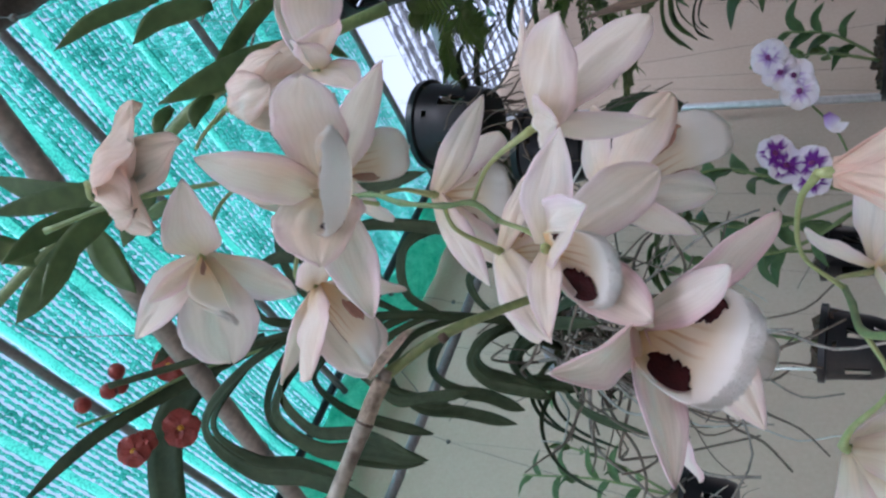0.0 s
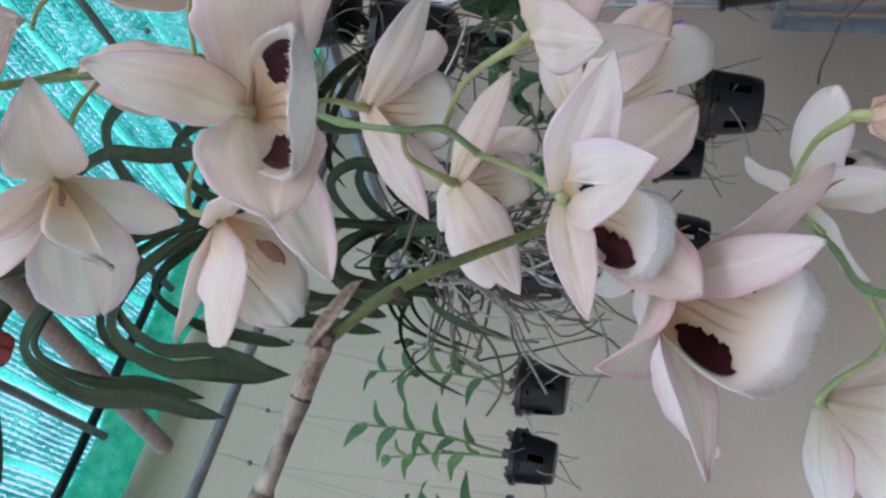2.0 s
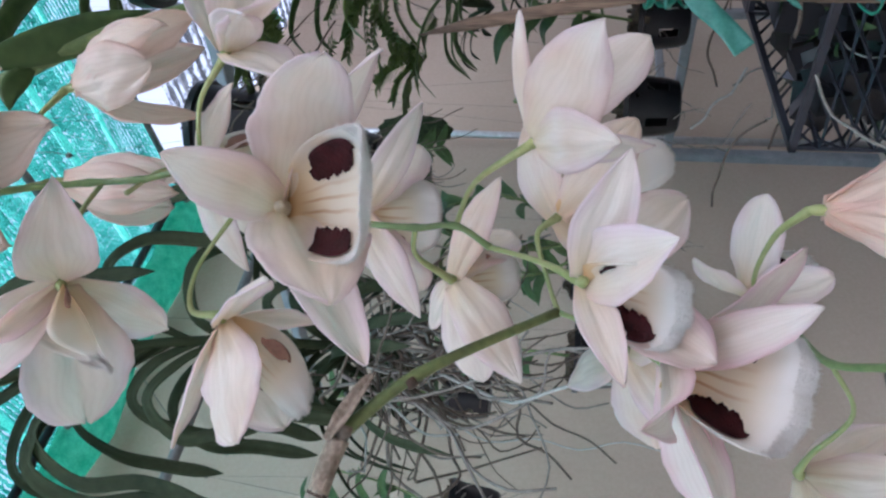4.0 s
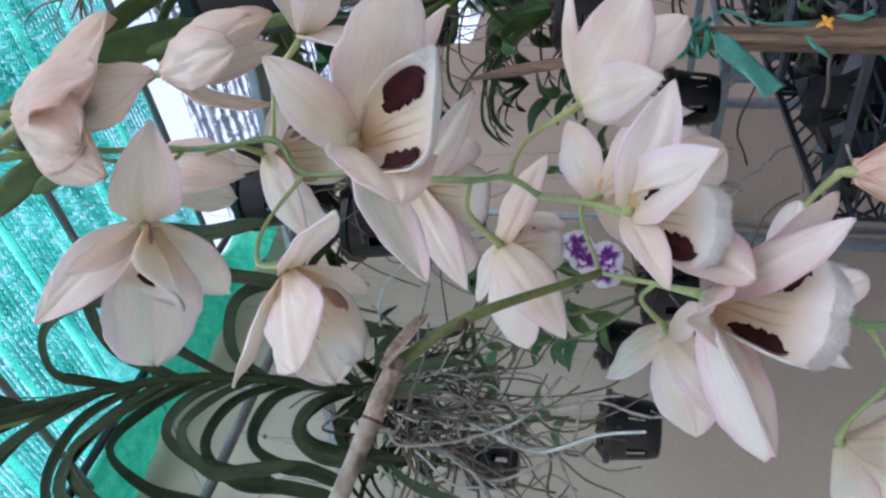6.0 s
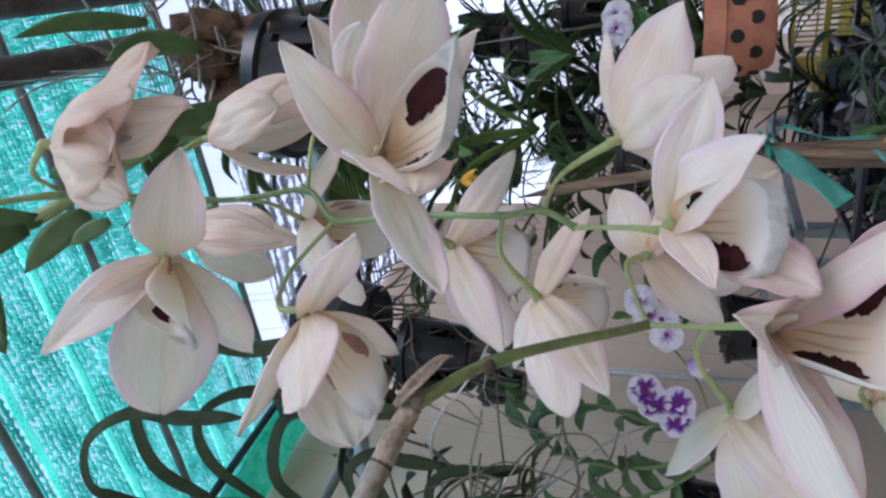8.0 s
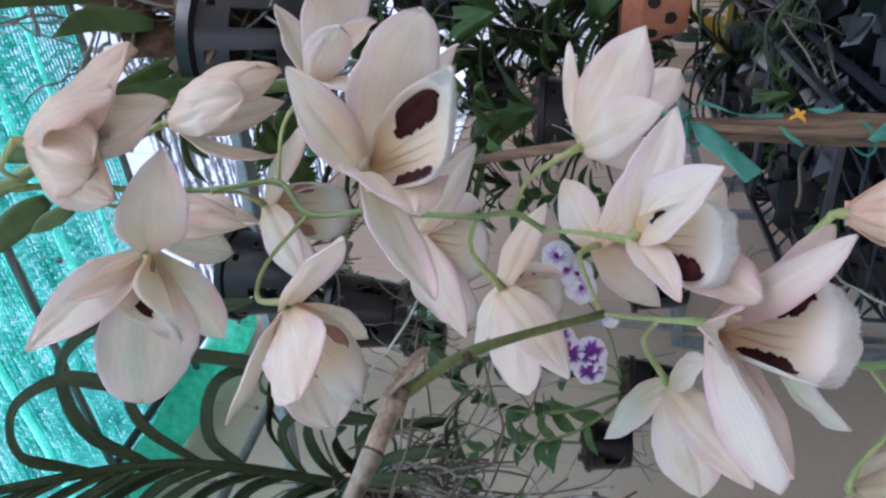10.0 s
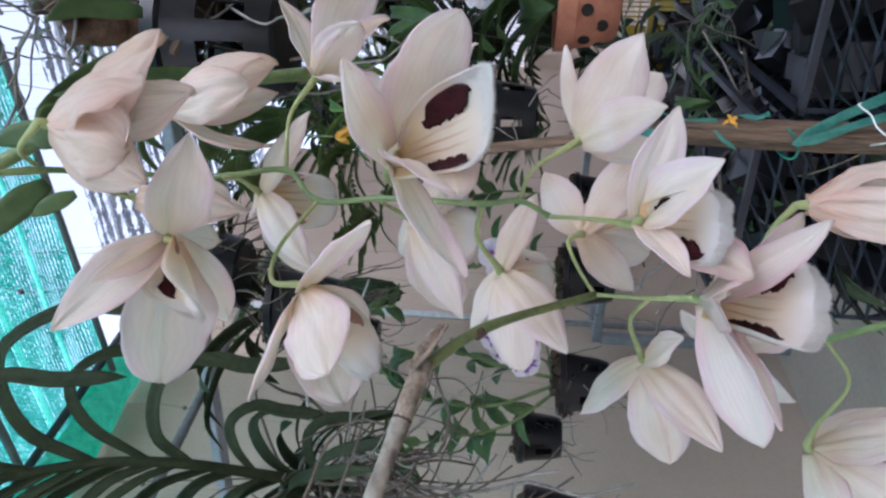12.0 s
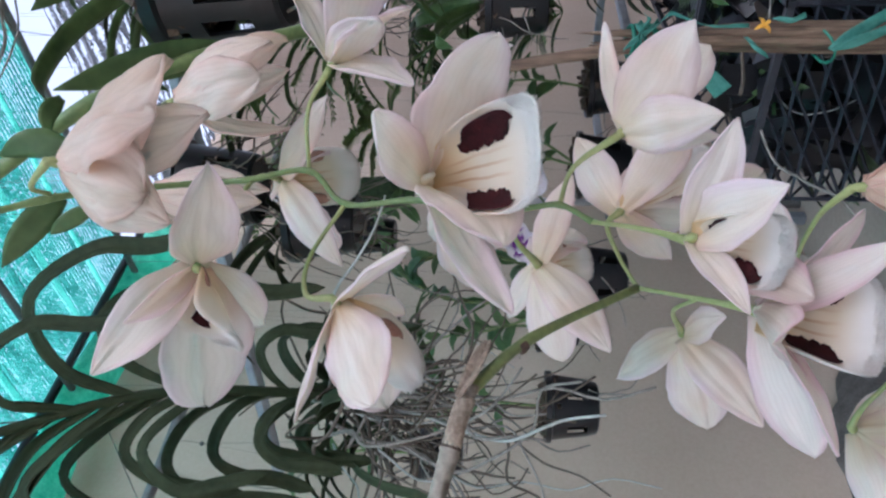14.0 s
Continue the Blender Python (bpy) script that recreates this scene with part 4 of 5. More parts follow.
def hanging_pot(c, r=0.060, h=0.092, hang=None, seed=0, label="black slotted plastic orchid pot hanging on wires", root_n=12, root_len=0.10, root_mat=None, medium=True, slots=((4, 10, 1), (6, 8, 2))):
    """A slotted black pot with rim, bark, roots and wires."""
    c = V(c)
    rnd = random.Random(seed)
    pot = thing("orchid_pot", c, label, "plant pot", "hanging pots")
    bm = bmesh.new()
    prof = [(r * 0.93, 0.004), (r * 1.06, 0.0), (r * 1.06, 0.010), (r * 0.97, 0.012), (r * 0.95, h * 0.20), (r * 0.93, h * 0.27), (r * 0.90, h * 0.40), (r * 0.83, h * 0.78), (r * 0.81, h * 0.83), (r * 0.75, h * 0.97), (r * 0.68, h)]
    lathe_pot(bm, c, prof, 40, slots)
    adopt(part("pot_body", bm, M_BLACK), pot)
    if medium:
        bm = bmesh.new()
        for _ in range(46):
            a, q = rnd.uniform(0, 6.28), r * 0.85 * math.sqrt(rnd.random())
            p = c + V(q * math.cos(a), q * math.sin(a), rnd.uniform(-0.02, 0.006))
            m = Euler([rnd.uniform(0, 3) for _ in range(3)]).to_matrix()
            box(bm, p, (rnd.uniform(0.012, 0.03), rnd.uniform(0.01, 0.02), rnd.uniform(0.006, 0.014)), m)
        adopt(part("bark", bm, M_MEDIUM, None, "dark bark chips", False), pot)["kind"] = "stuff"
    if root_n:
        bm = bmesh.new()
        roots(bm, rnd, c + V(0, 0, -h * 0.55), root_n, root_len, spread=0.7, box_=r * 0.8)
        adopt(part("root_tangle", bm, root_mat or M_ROOT, None, "thin aerial roots"), pot)["kind"] = "stuff"
    if hang is not None:
        top = V(hang)
        knot = c.lerp(top, 0.86) if (top - c).length > 0.3 else top
        bm = bmesh.new()
        for k in range(3):
            a = 0.5 + seed + k * 2.094
            tube(bm, [c + V(r * 1.03 * math.cos(a), r * 1.03 * math.sin(a), -0.006), knot], 0.00032, 4)
        tube(bm, spline([knot, knot.lerp(top, 0.5) + V(0.004, 0, 0), top + V(0, 0, 0.012)], 4), 0.0006, 5)
        bmesh.ops.create_icosphere(bm, subdivisions=2, radius=0.005, matrix=Matrix.Translation(knot))
        adopt(part("hanger", bm, M_WIRE, None, "thin wire hanger"), pot)
    return pot


def rail_at(x):
    return V(x, 0.54 + (x + 1.45) * 0.7488, 1.80)


def leafy_cane(plant, pts, r, leaves, size, seed, material=None, width=0.30, start=0.25, droop=0.3):
    """A leafy orchid cane: jointed stem and leaves in two ranks."""
    rnd = random.Random(seed)
    line = spline(pts, 8)
    k = len(line) - 1
    bm = bmesh.new()
    tube(bm, line, [r * (1 + 0.15 * math.cos(i * 2.2)) * (1 - 0.4 * i / k) for i in range(k + 1)], 7)
    adopt(part("cane", bm, M_STEM), plant)
    side = (line[-1] - line[0]).cross(V(rnd.uniform(-1, 1), rnd.uniform(-1, 1), 0.3)).normalized()
    for j in range(leaves):
        x = start + (1 - start) * (j + 0.5) / leaves
        i = min(k - 1, int(x * k))
        p = line[i]
        t = (line[i + 1] - line[i]).normalized()
        s = side * (1 if j % 2 else -1) + V([rnd.gauss(0, 0.25) for _ in range(3)])
        L = size * rnd.uniform(0.7, 1.15)
        d1 = (t * 0.8 + s).normalized()
        d2 = (t * 0.2 + s + V(0, 0, -droop)).normalized()
        bm = bmesh.new()
        leaf(bm, [p, p + d1 * L * 0.45, p + d1 * L * 0.6 + d2 * L * 0.4], L * width, t * 0.5 + V(0.1, -0.85, 0.1), 0.2, 4, 0.35, 4)
        adopt(part("leaf", bm, material or M_LEAF), plant)


def small_bloom(plant, c, way, r, material, throat, seed):
    """A flat little bloom: five petals, a lip and a throat."""
    rnd = random.Random(seed)
    c, f = V(c), V(way).normalized()
    e = f.orthogonal().normalized()
    g = f.cross(e)
    bm = bmesh.new()
    for k in range(5):
        a = k * 1.2566 + rnd.uniform(-0.1, 0.1) + seed
        d = e * math.cos(a) + g * math.sin(a)
        sheet(bm, tepal_fn(c, c + d * r - f * r * 0.1, f, r * (1.25 if k % 2 else 1.05), "petal", 0.12, 0.1, seed + k), 7, 6, 0.0006)
    d = e * math.cos(seed + 0.6) + g * math.sin(seed + 0.6)
    sheet(bm, tepal_fn(c + f * 0.004, c + d * r * 0.5 + f * 0.010, f, r * 0.5, "petal", 0.2, 0.5, seed), 6, 6, 0.0006)
    ob = adopt(part("bloom", bm, material), plant)
    bm = bmesh.new()
    bmesh.ops.create_icosphere(bm, subdivisions=2, radius=r * 0.17, matrix=Matrix.Translation(c + f * r * 0.12))
    adopt2(part("throat", bm, throat), ob)


POTS = [
    # rim centre, radius, height, hook on the rail
    ((0.115, 1.335, 0.980), 0.058, 0.092, 1),
    ((0.025, 1.470, 1.045), 0.052, 0.085, 2),
    ((-0.130, 1.342, 1.035), 0.062, 0.095, 3),
    ((-0.450, 1.405, 1.250), 0.058, 0.092, 4),
    ((-0.575, 1.350, 1.243), 0.052, 0.082, 5),
    ((-0.690, 1.290, 1.240), 0.055, 0.085, 6),
    ((-0.235, 1.440, 1.275), 0.050, 0.085, 7),
    ((0.365, 1.470, 0.965), 0.068, 0.110, 8),
    ((0.535, 1.460, 0.945), 0.062, 0.100, 9),
    ((0.200, 1.415, 1.415), 0.042, 0.078, 10),
]
KNOT_X = {4: -0.41, 5: -0.53, 6: -0.61}
for c, r, h, sd in POTS:
    x = KNOT_X.get(sd, c[0] * 1.0)
    hanging_pot(c, r, h, rail_at(x) if sd in (4, 5, 6, 7) else (c[0] + 0.01, c[1] + 0.02, 1.86), sd, root_n=9 if sd != 3 else 4, root_len=0.13 if sd in (1, 2) else 0.09, root_mat=M_ROOT)

# near black pots
hanging_pot((0.185, 0.955, 1.575), 0.066, 0.112, (0.19, 0.96, 1.93), 21, root_n=46, root_len=0.17, root_mat=M_ROOTDARK)
hanging_pot((0.150, 1.010, 1.430), 0.060, 0.100, (0.15, 1.01, 1.90), 22, root_n=30, root_len=0.15, root_mat=M_ROOTDARK)
hanging_pot((0.222, 0.440, 1.360), 0.055, 0.090, (0.23, 0.45, 1.90), 23, "black slotted plastic orchid pot hanging near the flowers", root_n=16, root_len=0.12, slots=((4, 5, 1), (6, 4, 2)))
hanging_pot((0.560, 1.160, 1.440), 0.060, 0.10, (0.56, 1.16, 1.93), 24, root_n=18, root_len=0.14)
hanging_pot((0.520, 1.060, 1.150), 0.060, 0.10, (0.52, 1.06, 1.90), 25, root_n=10, root_len=0.12)
hanging_pot((0.800, 1.030, 1.255), 0.060, 0.10, (0.80, 1.03, 1.95), 26, root_n=24, root_len=0.16, root_mat=M_ROOTDARK)
hanging_pot((0.950, 1.330, 1.430), 0.062, 0.11, (0.95, 1.33, 1.95), 27, root_n=30, root_len=0.20, root_mat=M_ROOTDARK)
hanging_pot((0.760, 1.380, 1.330), 0.058, 0.10, (0.76, 1.38, 1.95), 28, root_n=30, root_len=0.20, root_mat=M_ROOTDARK)
hanging_pot((1.100, 1.450, 1.560), 0.062, 0.11, (1.10, 1.45, 1.95), 29, root_n=26, root_len=0.20, root_mat=M_ROOTDARK)


def holed_clay_pot(c, r, h):
    c = V(c)
    pot = thing("clay_pot", c, "terracotta orchid pot with round holes in its side, hanging", "clay pot")
    bm = bmesh.new()
    lathe_pot(bm, c, [(r * 0.90, 0.004), (r * 1.05, 0.0), (r * 1.05, h * 0.30), (r * 0.98, h * 0.31), (r * 0.92, h * 0.6), (r * 0.80, h * 0.93), (r * 0.72, h)], 32, (), 0.006)
    adopt(part("pot_body", bm, M_CLAY), pot)
    # the holes are black discs on the side, shade put in as colour
    for row, (d, rr) in enumerate(((0.46, 0.955), (0.72, 0.885))):
        for k in range(8):
            a = (k + 0.5 * row) * math.pi / 4
            w = V(math.cos(a), math.sin(a), 0.0)
            bm = bmesh.new()
            p = c + w * (r * rr + 0.0012) + V(0, 0, -h * d)
            bmesh.ops.create_circle(bm, cap_ends=True, segments=14, radius=h * 0.098, matrix=Matrix.Translation(p) @ w.to_track_quat("Z", "Y").to_matrix().to_4x4())
            bmesh.ops.solidify(bm, geom=bm.faces[:], thickness=0.002)
            adopt(part("hole", bm, M_HOLESHADE, None, "black disc for the shade in a round drainage hole", False), pot)
    bm = bmesh.new()
    for k in range(3):
        a = k * 2.094 + 0.3
        tube(bm, [c + V(r * math.cos(a), r * math.sin(a), -0.004), V(c.x, c.y, c.z + 0.45)], 0.0010, 5)
    tube(bm, [V(c.x, c.y, c.z + 0.45), V(c.x + 0.02, c.y + 0.02, 1.92)], 0.0012, 5)
    adopt(part("hanger", bm, M_WIRE), pot)
    return pot


holed_clay_pot((0.692, 0.990, 1.028), 0.074, 0.102)

# moss slab
bm = bmesh.new()
bmesh.ops.create_icosphere(bm, subdivisions=4, radius=1.0)
for v in bm.verts:
    d = 1 + 0.14 * noise.noise(v.co * 3.1) + 0.06 * noise.noise(v.co * 9)
    v.co = V(v.co.x * 0.032 * d, v.co.y * 0.022 * d, v.co.z * 0.078 * d) + V(0.305, 1.475, 1.385)
slab_thing = thing("moss_mount", (0.305, 1.475, 1.46), "oval dark mossy mount hanging on a wire", "plant mount")
adopt(part("slab", bm, M_MOSS), slab_thing)
bm = bmesh.new()
tube(bm, [V(0.305, 1.475, 1.45), rail_at(0.305)], 0.0010, 5)
adopt(part("hanger", bm, M_WIRE), slab_thing)

# coconut husk basket above the near pot
husk = thing("husk_basket", (0.345, 0.565, 1.50), "hanging basket of brown coconut husk pieces", "husk basket")
rnd = random.Random(40)
for k in range(9):
    bm = bmesh.new()
    p = V(0.350 + rnd.uniform(-0.04, 0.05), 0.575 + rnd.uniform(-0.03, 0.04), 1.525 + rnd.uniform(-0.035, 0.035))
    m = Euler((rnd.uniform(-0.6, 0.6), rnd.uniform(-0.5, 0.5), rnd.uniform(0, 3))).to_matrix()
    vs = box(bm, p, (rnd.uniform(0.04, 0.07), rnd.uniform(0.012, 0.03), rnd.uniform(0.03, 0.06)), m)
    bmesh.ops.subdivide_edges(bm, edges=bm.edges[:], cuts=3, use_grid_fill=True)
    for v in bm.verts:
        v.co += V([0.010 * noise.noise(v.co * 40 + V(k, j * 7, 0)) for j in range(3)])
    adopt(part("husk_piece", bm, M_HUSK), husk)
bm = bmesh.new()
roots(bm, rnd, (0.345, 0.57, 1.57), 40, 0.16, (0.1, -0.2, 0.0), 0.9, 0.3, 0.05, 0.0018, 0.05)
adopt(part("root_tangle", bm, M_ROOT), husk)["kind"] = "stuff"
bm = bmesh.new()
tube(bm, [V(0.345, 0.57, 1.56), V(0.35, 0.575, 1.90)], 0.0012, 5)
adopt(part("hanger", bm, M_WIRE), husk)


# ---- vanda with strap leaves and hanging roots ----
vanda = thing("vanda_orchid", (-0.105, 0.86, 1.30), "large vanda orchid with arching dark strap leaves and hanging grey roots", "orchid plant")
axis = spline([(-0.100, 0.885, 1.270), (-0.092, 0.800, 1.345), (-0.088, 0.712, 1.428), (-0.100, 0.660, 1.500), (-0.140, 0.580, 1.600), (-0.180, 0.500, 1.690)], 10)
bm = bmesh.new()
tube(bm, axis, [0.0065 - 0.00005 * i for i in range(len(axis))], 10)
adopt(part("stem", bm, M_LEAFDARK), vanda)
rnd = random.Random(11)
NL = 21
for j in range(NL):
    i = int((0.04 + 0.70 * j / NL) * (len(axis) - 1))
    p = axis[i]
    t = (axis[min(i + 1, len(axis) - 1)] - axis[max(i - 1, 0)]).normalized()
    sgn = 1 if j % 3 == 0 else -1
    side = V(sgn, 0.15 * rnd.uniform(-1, 1), 0).normalized()
    L = rnd.uniform(0.24, 0.38) * (0.70 + 0.45 * j / NL)
    side = (side + V([rnd.gauss(0, 0.16) for _ in range(3)])).normalized()
    reach = rnd.uniform(0.13, 0.21)
    a = (side * rnd.uniform(0.35, 0.7) + t * 0.8).normalized()
    b_ = (side * 0.95 + t * 0.45).normalized()
    c_ = (side * 0.75 - t * 0.7 + V(0, 0, -0.2)).normalized()
    e_ = (side * rnd.uniform(-0.1, 0.35) - t * 0.6 + V(rnd.gauss(0, 0.1), 0, -0.8)).normalized()
    q1 = p + a * L * 0.20
    q2 = q1 + b_ * L * reach
    q3 = q2 + c_ * L * reach
    pts = [p, q1, q2, q3, q3 + e_ * L * 0.16, q3 + e_ * L * 0.34 + side * L * rnd.uniform(-0.03, 0.05)]
    bm = bmesh.new()
    leaf(bm, pts, rnd.uniform(0.014, 0.019), V(0.1, -1, 0.35), 0.5, 4, 0.88, 6, 0.0024)
    adopt(part("leaf", bm, M_LEAFDARK), vanda)
for nn_, mm, ln, rr in ((26, M_ROOT, 0.32, 0.0022), (70, M_ROOTDARK, 0.28, 0.0020), (9, M_ROOTPALE, 0.32, 0.0022)):
    bm = bmesh.new()
    roots(bm, rnd, (-0.11, 0.875, 1.27), nn_, ln, (-0.15, 0.25, -0.75), 0.7, 0.45, 0.08, rr, 0.06)
    adopt(part("root_tangle", bm, mm, None, "tangled aerial roots"), vanda)["kind"] = "stuff"
bm = bmesh.new()
tube(bm, [axis[8], V(-0.12, 0.86, 1.62), rail_at(-0.35)], 0.0010, 5)
adopt(part("hanger", bm, M_WIRE), vanda)

# second strap-leaved plant, low behind the flowers
vanda2 = thing("vanda_orchid", (-0.15, 0.93, 1.28), "strap-leaved orchid with curled dark leaves", "orchid plant")
for j in range(10):
    a = rnd.uniform(2.2, 6.0)
    p = V(-0.13, 0.93, 1.30) + V([rnd.uniform(-0.02, 0.02) for _ in range(3)])
    d = V(math.cos(a), -0.35 + 0.3 * math.sin(a), 0.6 + 0.5 * math.sin(a)).normalized()
    L = rnd.uniform(0.14, 0.24)
    bm = bmesh.new()
    leaf(bm, [p, p + d * L * 0.45, p + d * L * 0.75 + V(0, 0, -0.05), p + d * L * 0.9 + V(0, 0, -0.13)], 0.016, (0, 0, 1), 0.4, 4, 0.8, 6, 0.0012)
    adopt(part("leaf", bm, M_LEAFDARK), vanda2)

# ---- red-brown flowered orchid overhead ----
redp = thing("red_flowered_orchid", (-0.15, 0.74, 1.68), "small orchid spray with red-brown flowers and dark strap leaves", "orchid plant")
bm = bmesh.new()
tube(bm, spline([(-0.150, 0.735, 1.66), (-0.195, 0.650, 1.745), (-0.235, 0.590, 1.785), (-0.255, 0.545, 1.815)], 6), 0.0022, 6)
adopt(part("flower_stem", bm, M_STEM), redp)
for k, (c, r) in enumerate((((-0.261, 0.641, 1.737), 0.026), ((-0.286, 0.593, 1.766), 0.022), ((-0.275, 0.605, 1.760), 0.016), ((-0.180, 0.640, 1.765), 0.024), ((-0.170, 0.660, 1.750), 0.02))):
    small_bloom(redp, c, (0.1, -0.8, -0.6), r, M_RED, M_GOLD, 30 + k)
for c in ((-0.188, 0.586, 1.799), (-0.207, 0.590, 1.796), (-0.228, 0.551, 1.813), (-0.21, 0.57, 1.79)):
    bm = bmesh.new()
    bmesh.ops.create_icosphere(bm, subdivisions=2, radius=0.011, matrix=Matrix.Translation(c))
    adopt(part("bud", bm, M_RED), redp)
for pts, w in (([(-0.15, 0.75, 1.70), (-0.194, 0.74, 1.795), (-0.264, 0.70, 1.82), (-0.314, 0.67, 1.798), (-0.374, 0.65, 1.758), (-0.42, 0.64, 1.721)], 0.050), ([(-0.14, 0.74, 1.66), (-0.20, 0.66, 1.74), (-0.27, 0.56, 1.80), (-0.34, 0.48, 1.82)], 0.018), ([(-0.15, 0.73, 1.68), (-0.14, 0.66, 1.75), (-0.18, 0.62, 1.77)], 0.02)):
    bm = bmesh.new()
    leaf(bm, pts, w, (0.3, -0.8, -0.4), 0.2, 4, 0.7, 6, 0.0012)
    adopt(part("leaf", bm, M_LEAFDARK), redp)
bm = bmesh.new()
tube(bm, [V(-0.13, 0.76, 1.64), V(-0.2, 0.75, 2.2), at(-0.27, -0.6, 2.40)], 0.0010, 5)
adopt(part("hanger", bm, M_WIRE), redp)

# leafy cane of the hanging dendrobium
stem(hanging, "cane", [(0.125, 0.330, 1.215), (0.090, 0.290, 1.262), (0.060, 0.270, 1.300), (0.018, 0.262, 1.345), (-0.020, 0.245, 1.385), (-0.060, 0.23, 1.42)], (0.0036, 0.0032), M_STEM, "leafy green cane", 0.12)
for pts, w in (
    ([(0.100, 0.300, 1.252), (0.080, 0.275, 1.280), (0.059, 0.250, 1.304)], 0.017),
    ([(0.113, 0.262, 1.280), (0.103, 0.244, 1.298), (0.087, 0.235, 1.307)], 0.012),
    ([(0.112, 0.240, 1.296), (0.097, 0.220, 1.316), (0.078, 0.206, 1.328)], 0.009),
    ([(0.010, 0.235, 1.285), (-0.004, 0.233, 1.296), (-0.018, 0.235, 1.306)], 0.012),
    ([(0.006, 0.235, 1.272), (0.000, 0.234, 1.281), (-0.005, 0.235, 1.288)], 0.007),
    ([(0.030, 0.238, 1.285), (0.031, 0.234, 1.299), (0.026, 0.235, 1.313)], 0.012),
    ([(0.060, 0.262, 1.308), (0.050, 0.255, 1.309), (0.040, 0.254, 1.306)], 0.008),
    ([(0.068, 0.272, 1.288), (0.056, 0.262, 1.288), (0.046, 0.258, 1.284)], 0.009),
    ([(0.004, 0.240, 1.320), (-0.020, 0.222, 1.332), (-0.050, 0.210, 1.335)], 0.013),
    ([(0.000, 0.236, 1.328), (-0.012, 0.215, 1.340), (-0.030, 0.195, 1.345)], 0.014),
    ([(0.010, 0.262, 1.350), (0.010, 0.240, 1.385), (0.018, 0.222, 1.415)], 0.016),
    ([(0.018, 0.262, 1.340), (0.005, 0.235, 1.375), (-0.005, 0.215, 1.40)], 0.014),
    ([(-0.015, 0.252, 1.372), (-0.045, 0.240, 1.385), (-0.066, 0.232, 1.395)], 0.018),
    ([(-0.010, 0.255, 1.362), (-0.030, 0.262, 1.352), (-0.045, 0.268, 1.338)], 0.018),
    ([(-0.030, 0.245, 1.390), (-0.020, 0.215, 1.40), (-0.01, 0.19, 1.40)], 0.016),
):
    bm = bmesh.new()
    leaf(bm, pts, w, (-0.2, -0.6, -0.6), 0.18, 4, 0.35, 5)
    adopt(part("leaf", bm, M_LEAF), hanging)

# ---- plants in the hanging pots ----
pp = thing("purple_orchid", (0.115, 1.335, 0.985), "orchid with white and purple flowers growing in a hanging black pot", "orchid plant")
leafy_cane(pp, [(0.11, 1.33, 0.98), (0.06, 1.30, 1.10), (0.06, 1.26, 1.22), (0.10, 1.22, 1.30)], 0.004, 9, 0.085, 51, M_LEAF)
leafy_cane(pp, [(0.12, 1.33, 0.98), (0.13, 1.30, 1.08), (0.15, 1.27, 1.19), (0.12, 1.24, 1.27)], 0.004, 9, 0.09, 52, M_LEAF)
leafy_cane(pp, [(0.10, 1.34, 0.98), (0.03, 1.32, 1.07), (0.0, 1.30, 1.16)], 0.004, 7, 0.08, 53, M_LEAF)
bm = bmesh.new()
tube(bm, spline([(0.12, 1.33, 0.99), (0.14, 1.26, 1.01), (0.135, 1.20, 1.05), (0.16, 1.19, 1.09)], 6), 0.0018, 6)
tube(bm, spline([(0.13, 1.33, 0.99), (0.20, 1.25, 1.02), (0.25, 1.19, 1.07), (0.30, 1.16, 1.11)], 6), 0.0018, 6)
adopt(part("flower_stem", bm, M_STEM), pp)
for k, c in enumerate(((0.162, 1.178, 1.100), (0.143, 1.180, 1.084), (0.146, 1.180, 1.050), (0.122, 1.186, 1.050))):
    small_bloom(pp, c, (-0.15, -1, 0.05), 0.028, M_PURPLE, M_THROAT, 60 + k)
for k, c in enumerate(((0.300, 1.150, 1.112), (0.278, 1.155, 1.096), (0.250, 1.162, 1.070), (0.272, 1.158, 1.078))):
    small_bloom(pp, c, (-0.15, -1, 0.05), 0.028, M_LILAC, M_THROAT, 70 + k)
clay_orchid = thing("purple_orchid", (0.69, 0.99, 1.03), "orchid with white and purple flowers growing in a clay pot", "orchid plant")
for k, c in enumerate(((0.637, 0.900, 1.150), (0.668, 0.905, 1.152))):
    small_bloom(clay_orchid, c, (-0.45, -0.9, 0.05), 0.024, M_LILAC, M_THROAT, 75 + k)
bm = bmesh.new()
tube(bm, spline([(0.69, 0.99, 1.03), (0.69, 0.95, 1.10), (0.668, 0.908, 1.152), (0.637, 0.904, 1.150)], 6), 0.0016, 6)
adopt(part("flower_stem", bm, M_STEM), clay_orchid)
bm = bmesh.new()
leaf(bm, [(0.22, 1.19, 1.035), (0.20, 1.19, 1.02), (0.205, 1.185, 1.005)], 0.022, (0, -1, 0), 0.3, 4, 0.3)
adopt(part("bud", bm, M_LILAC), pp)

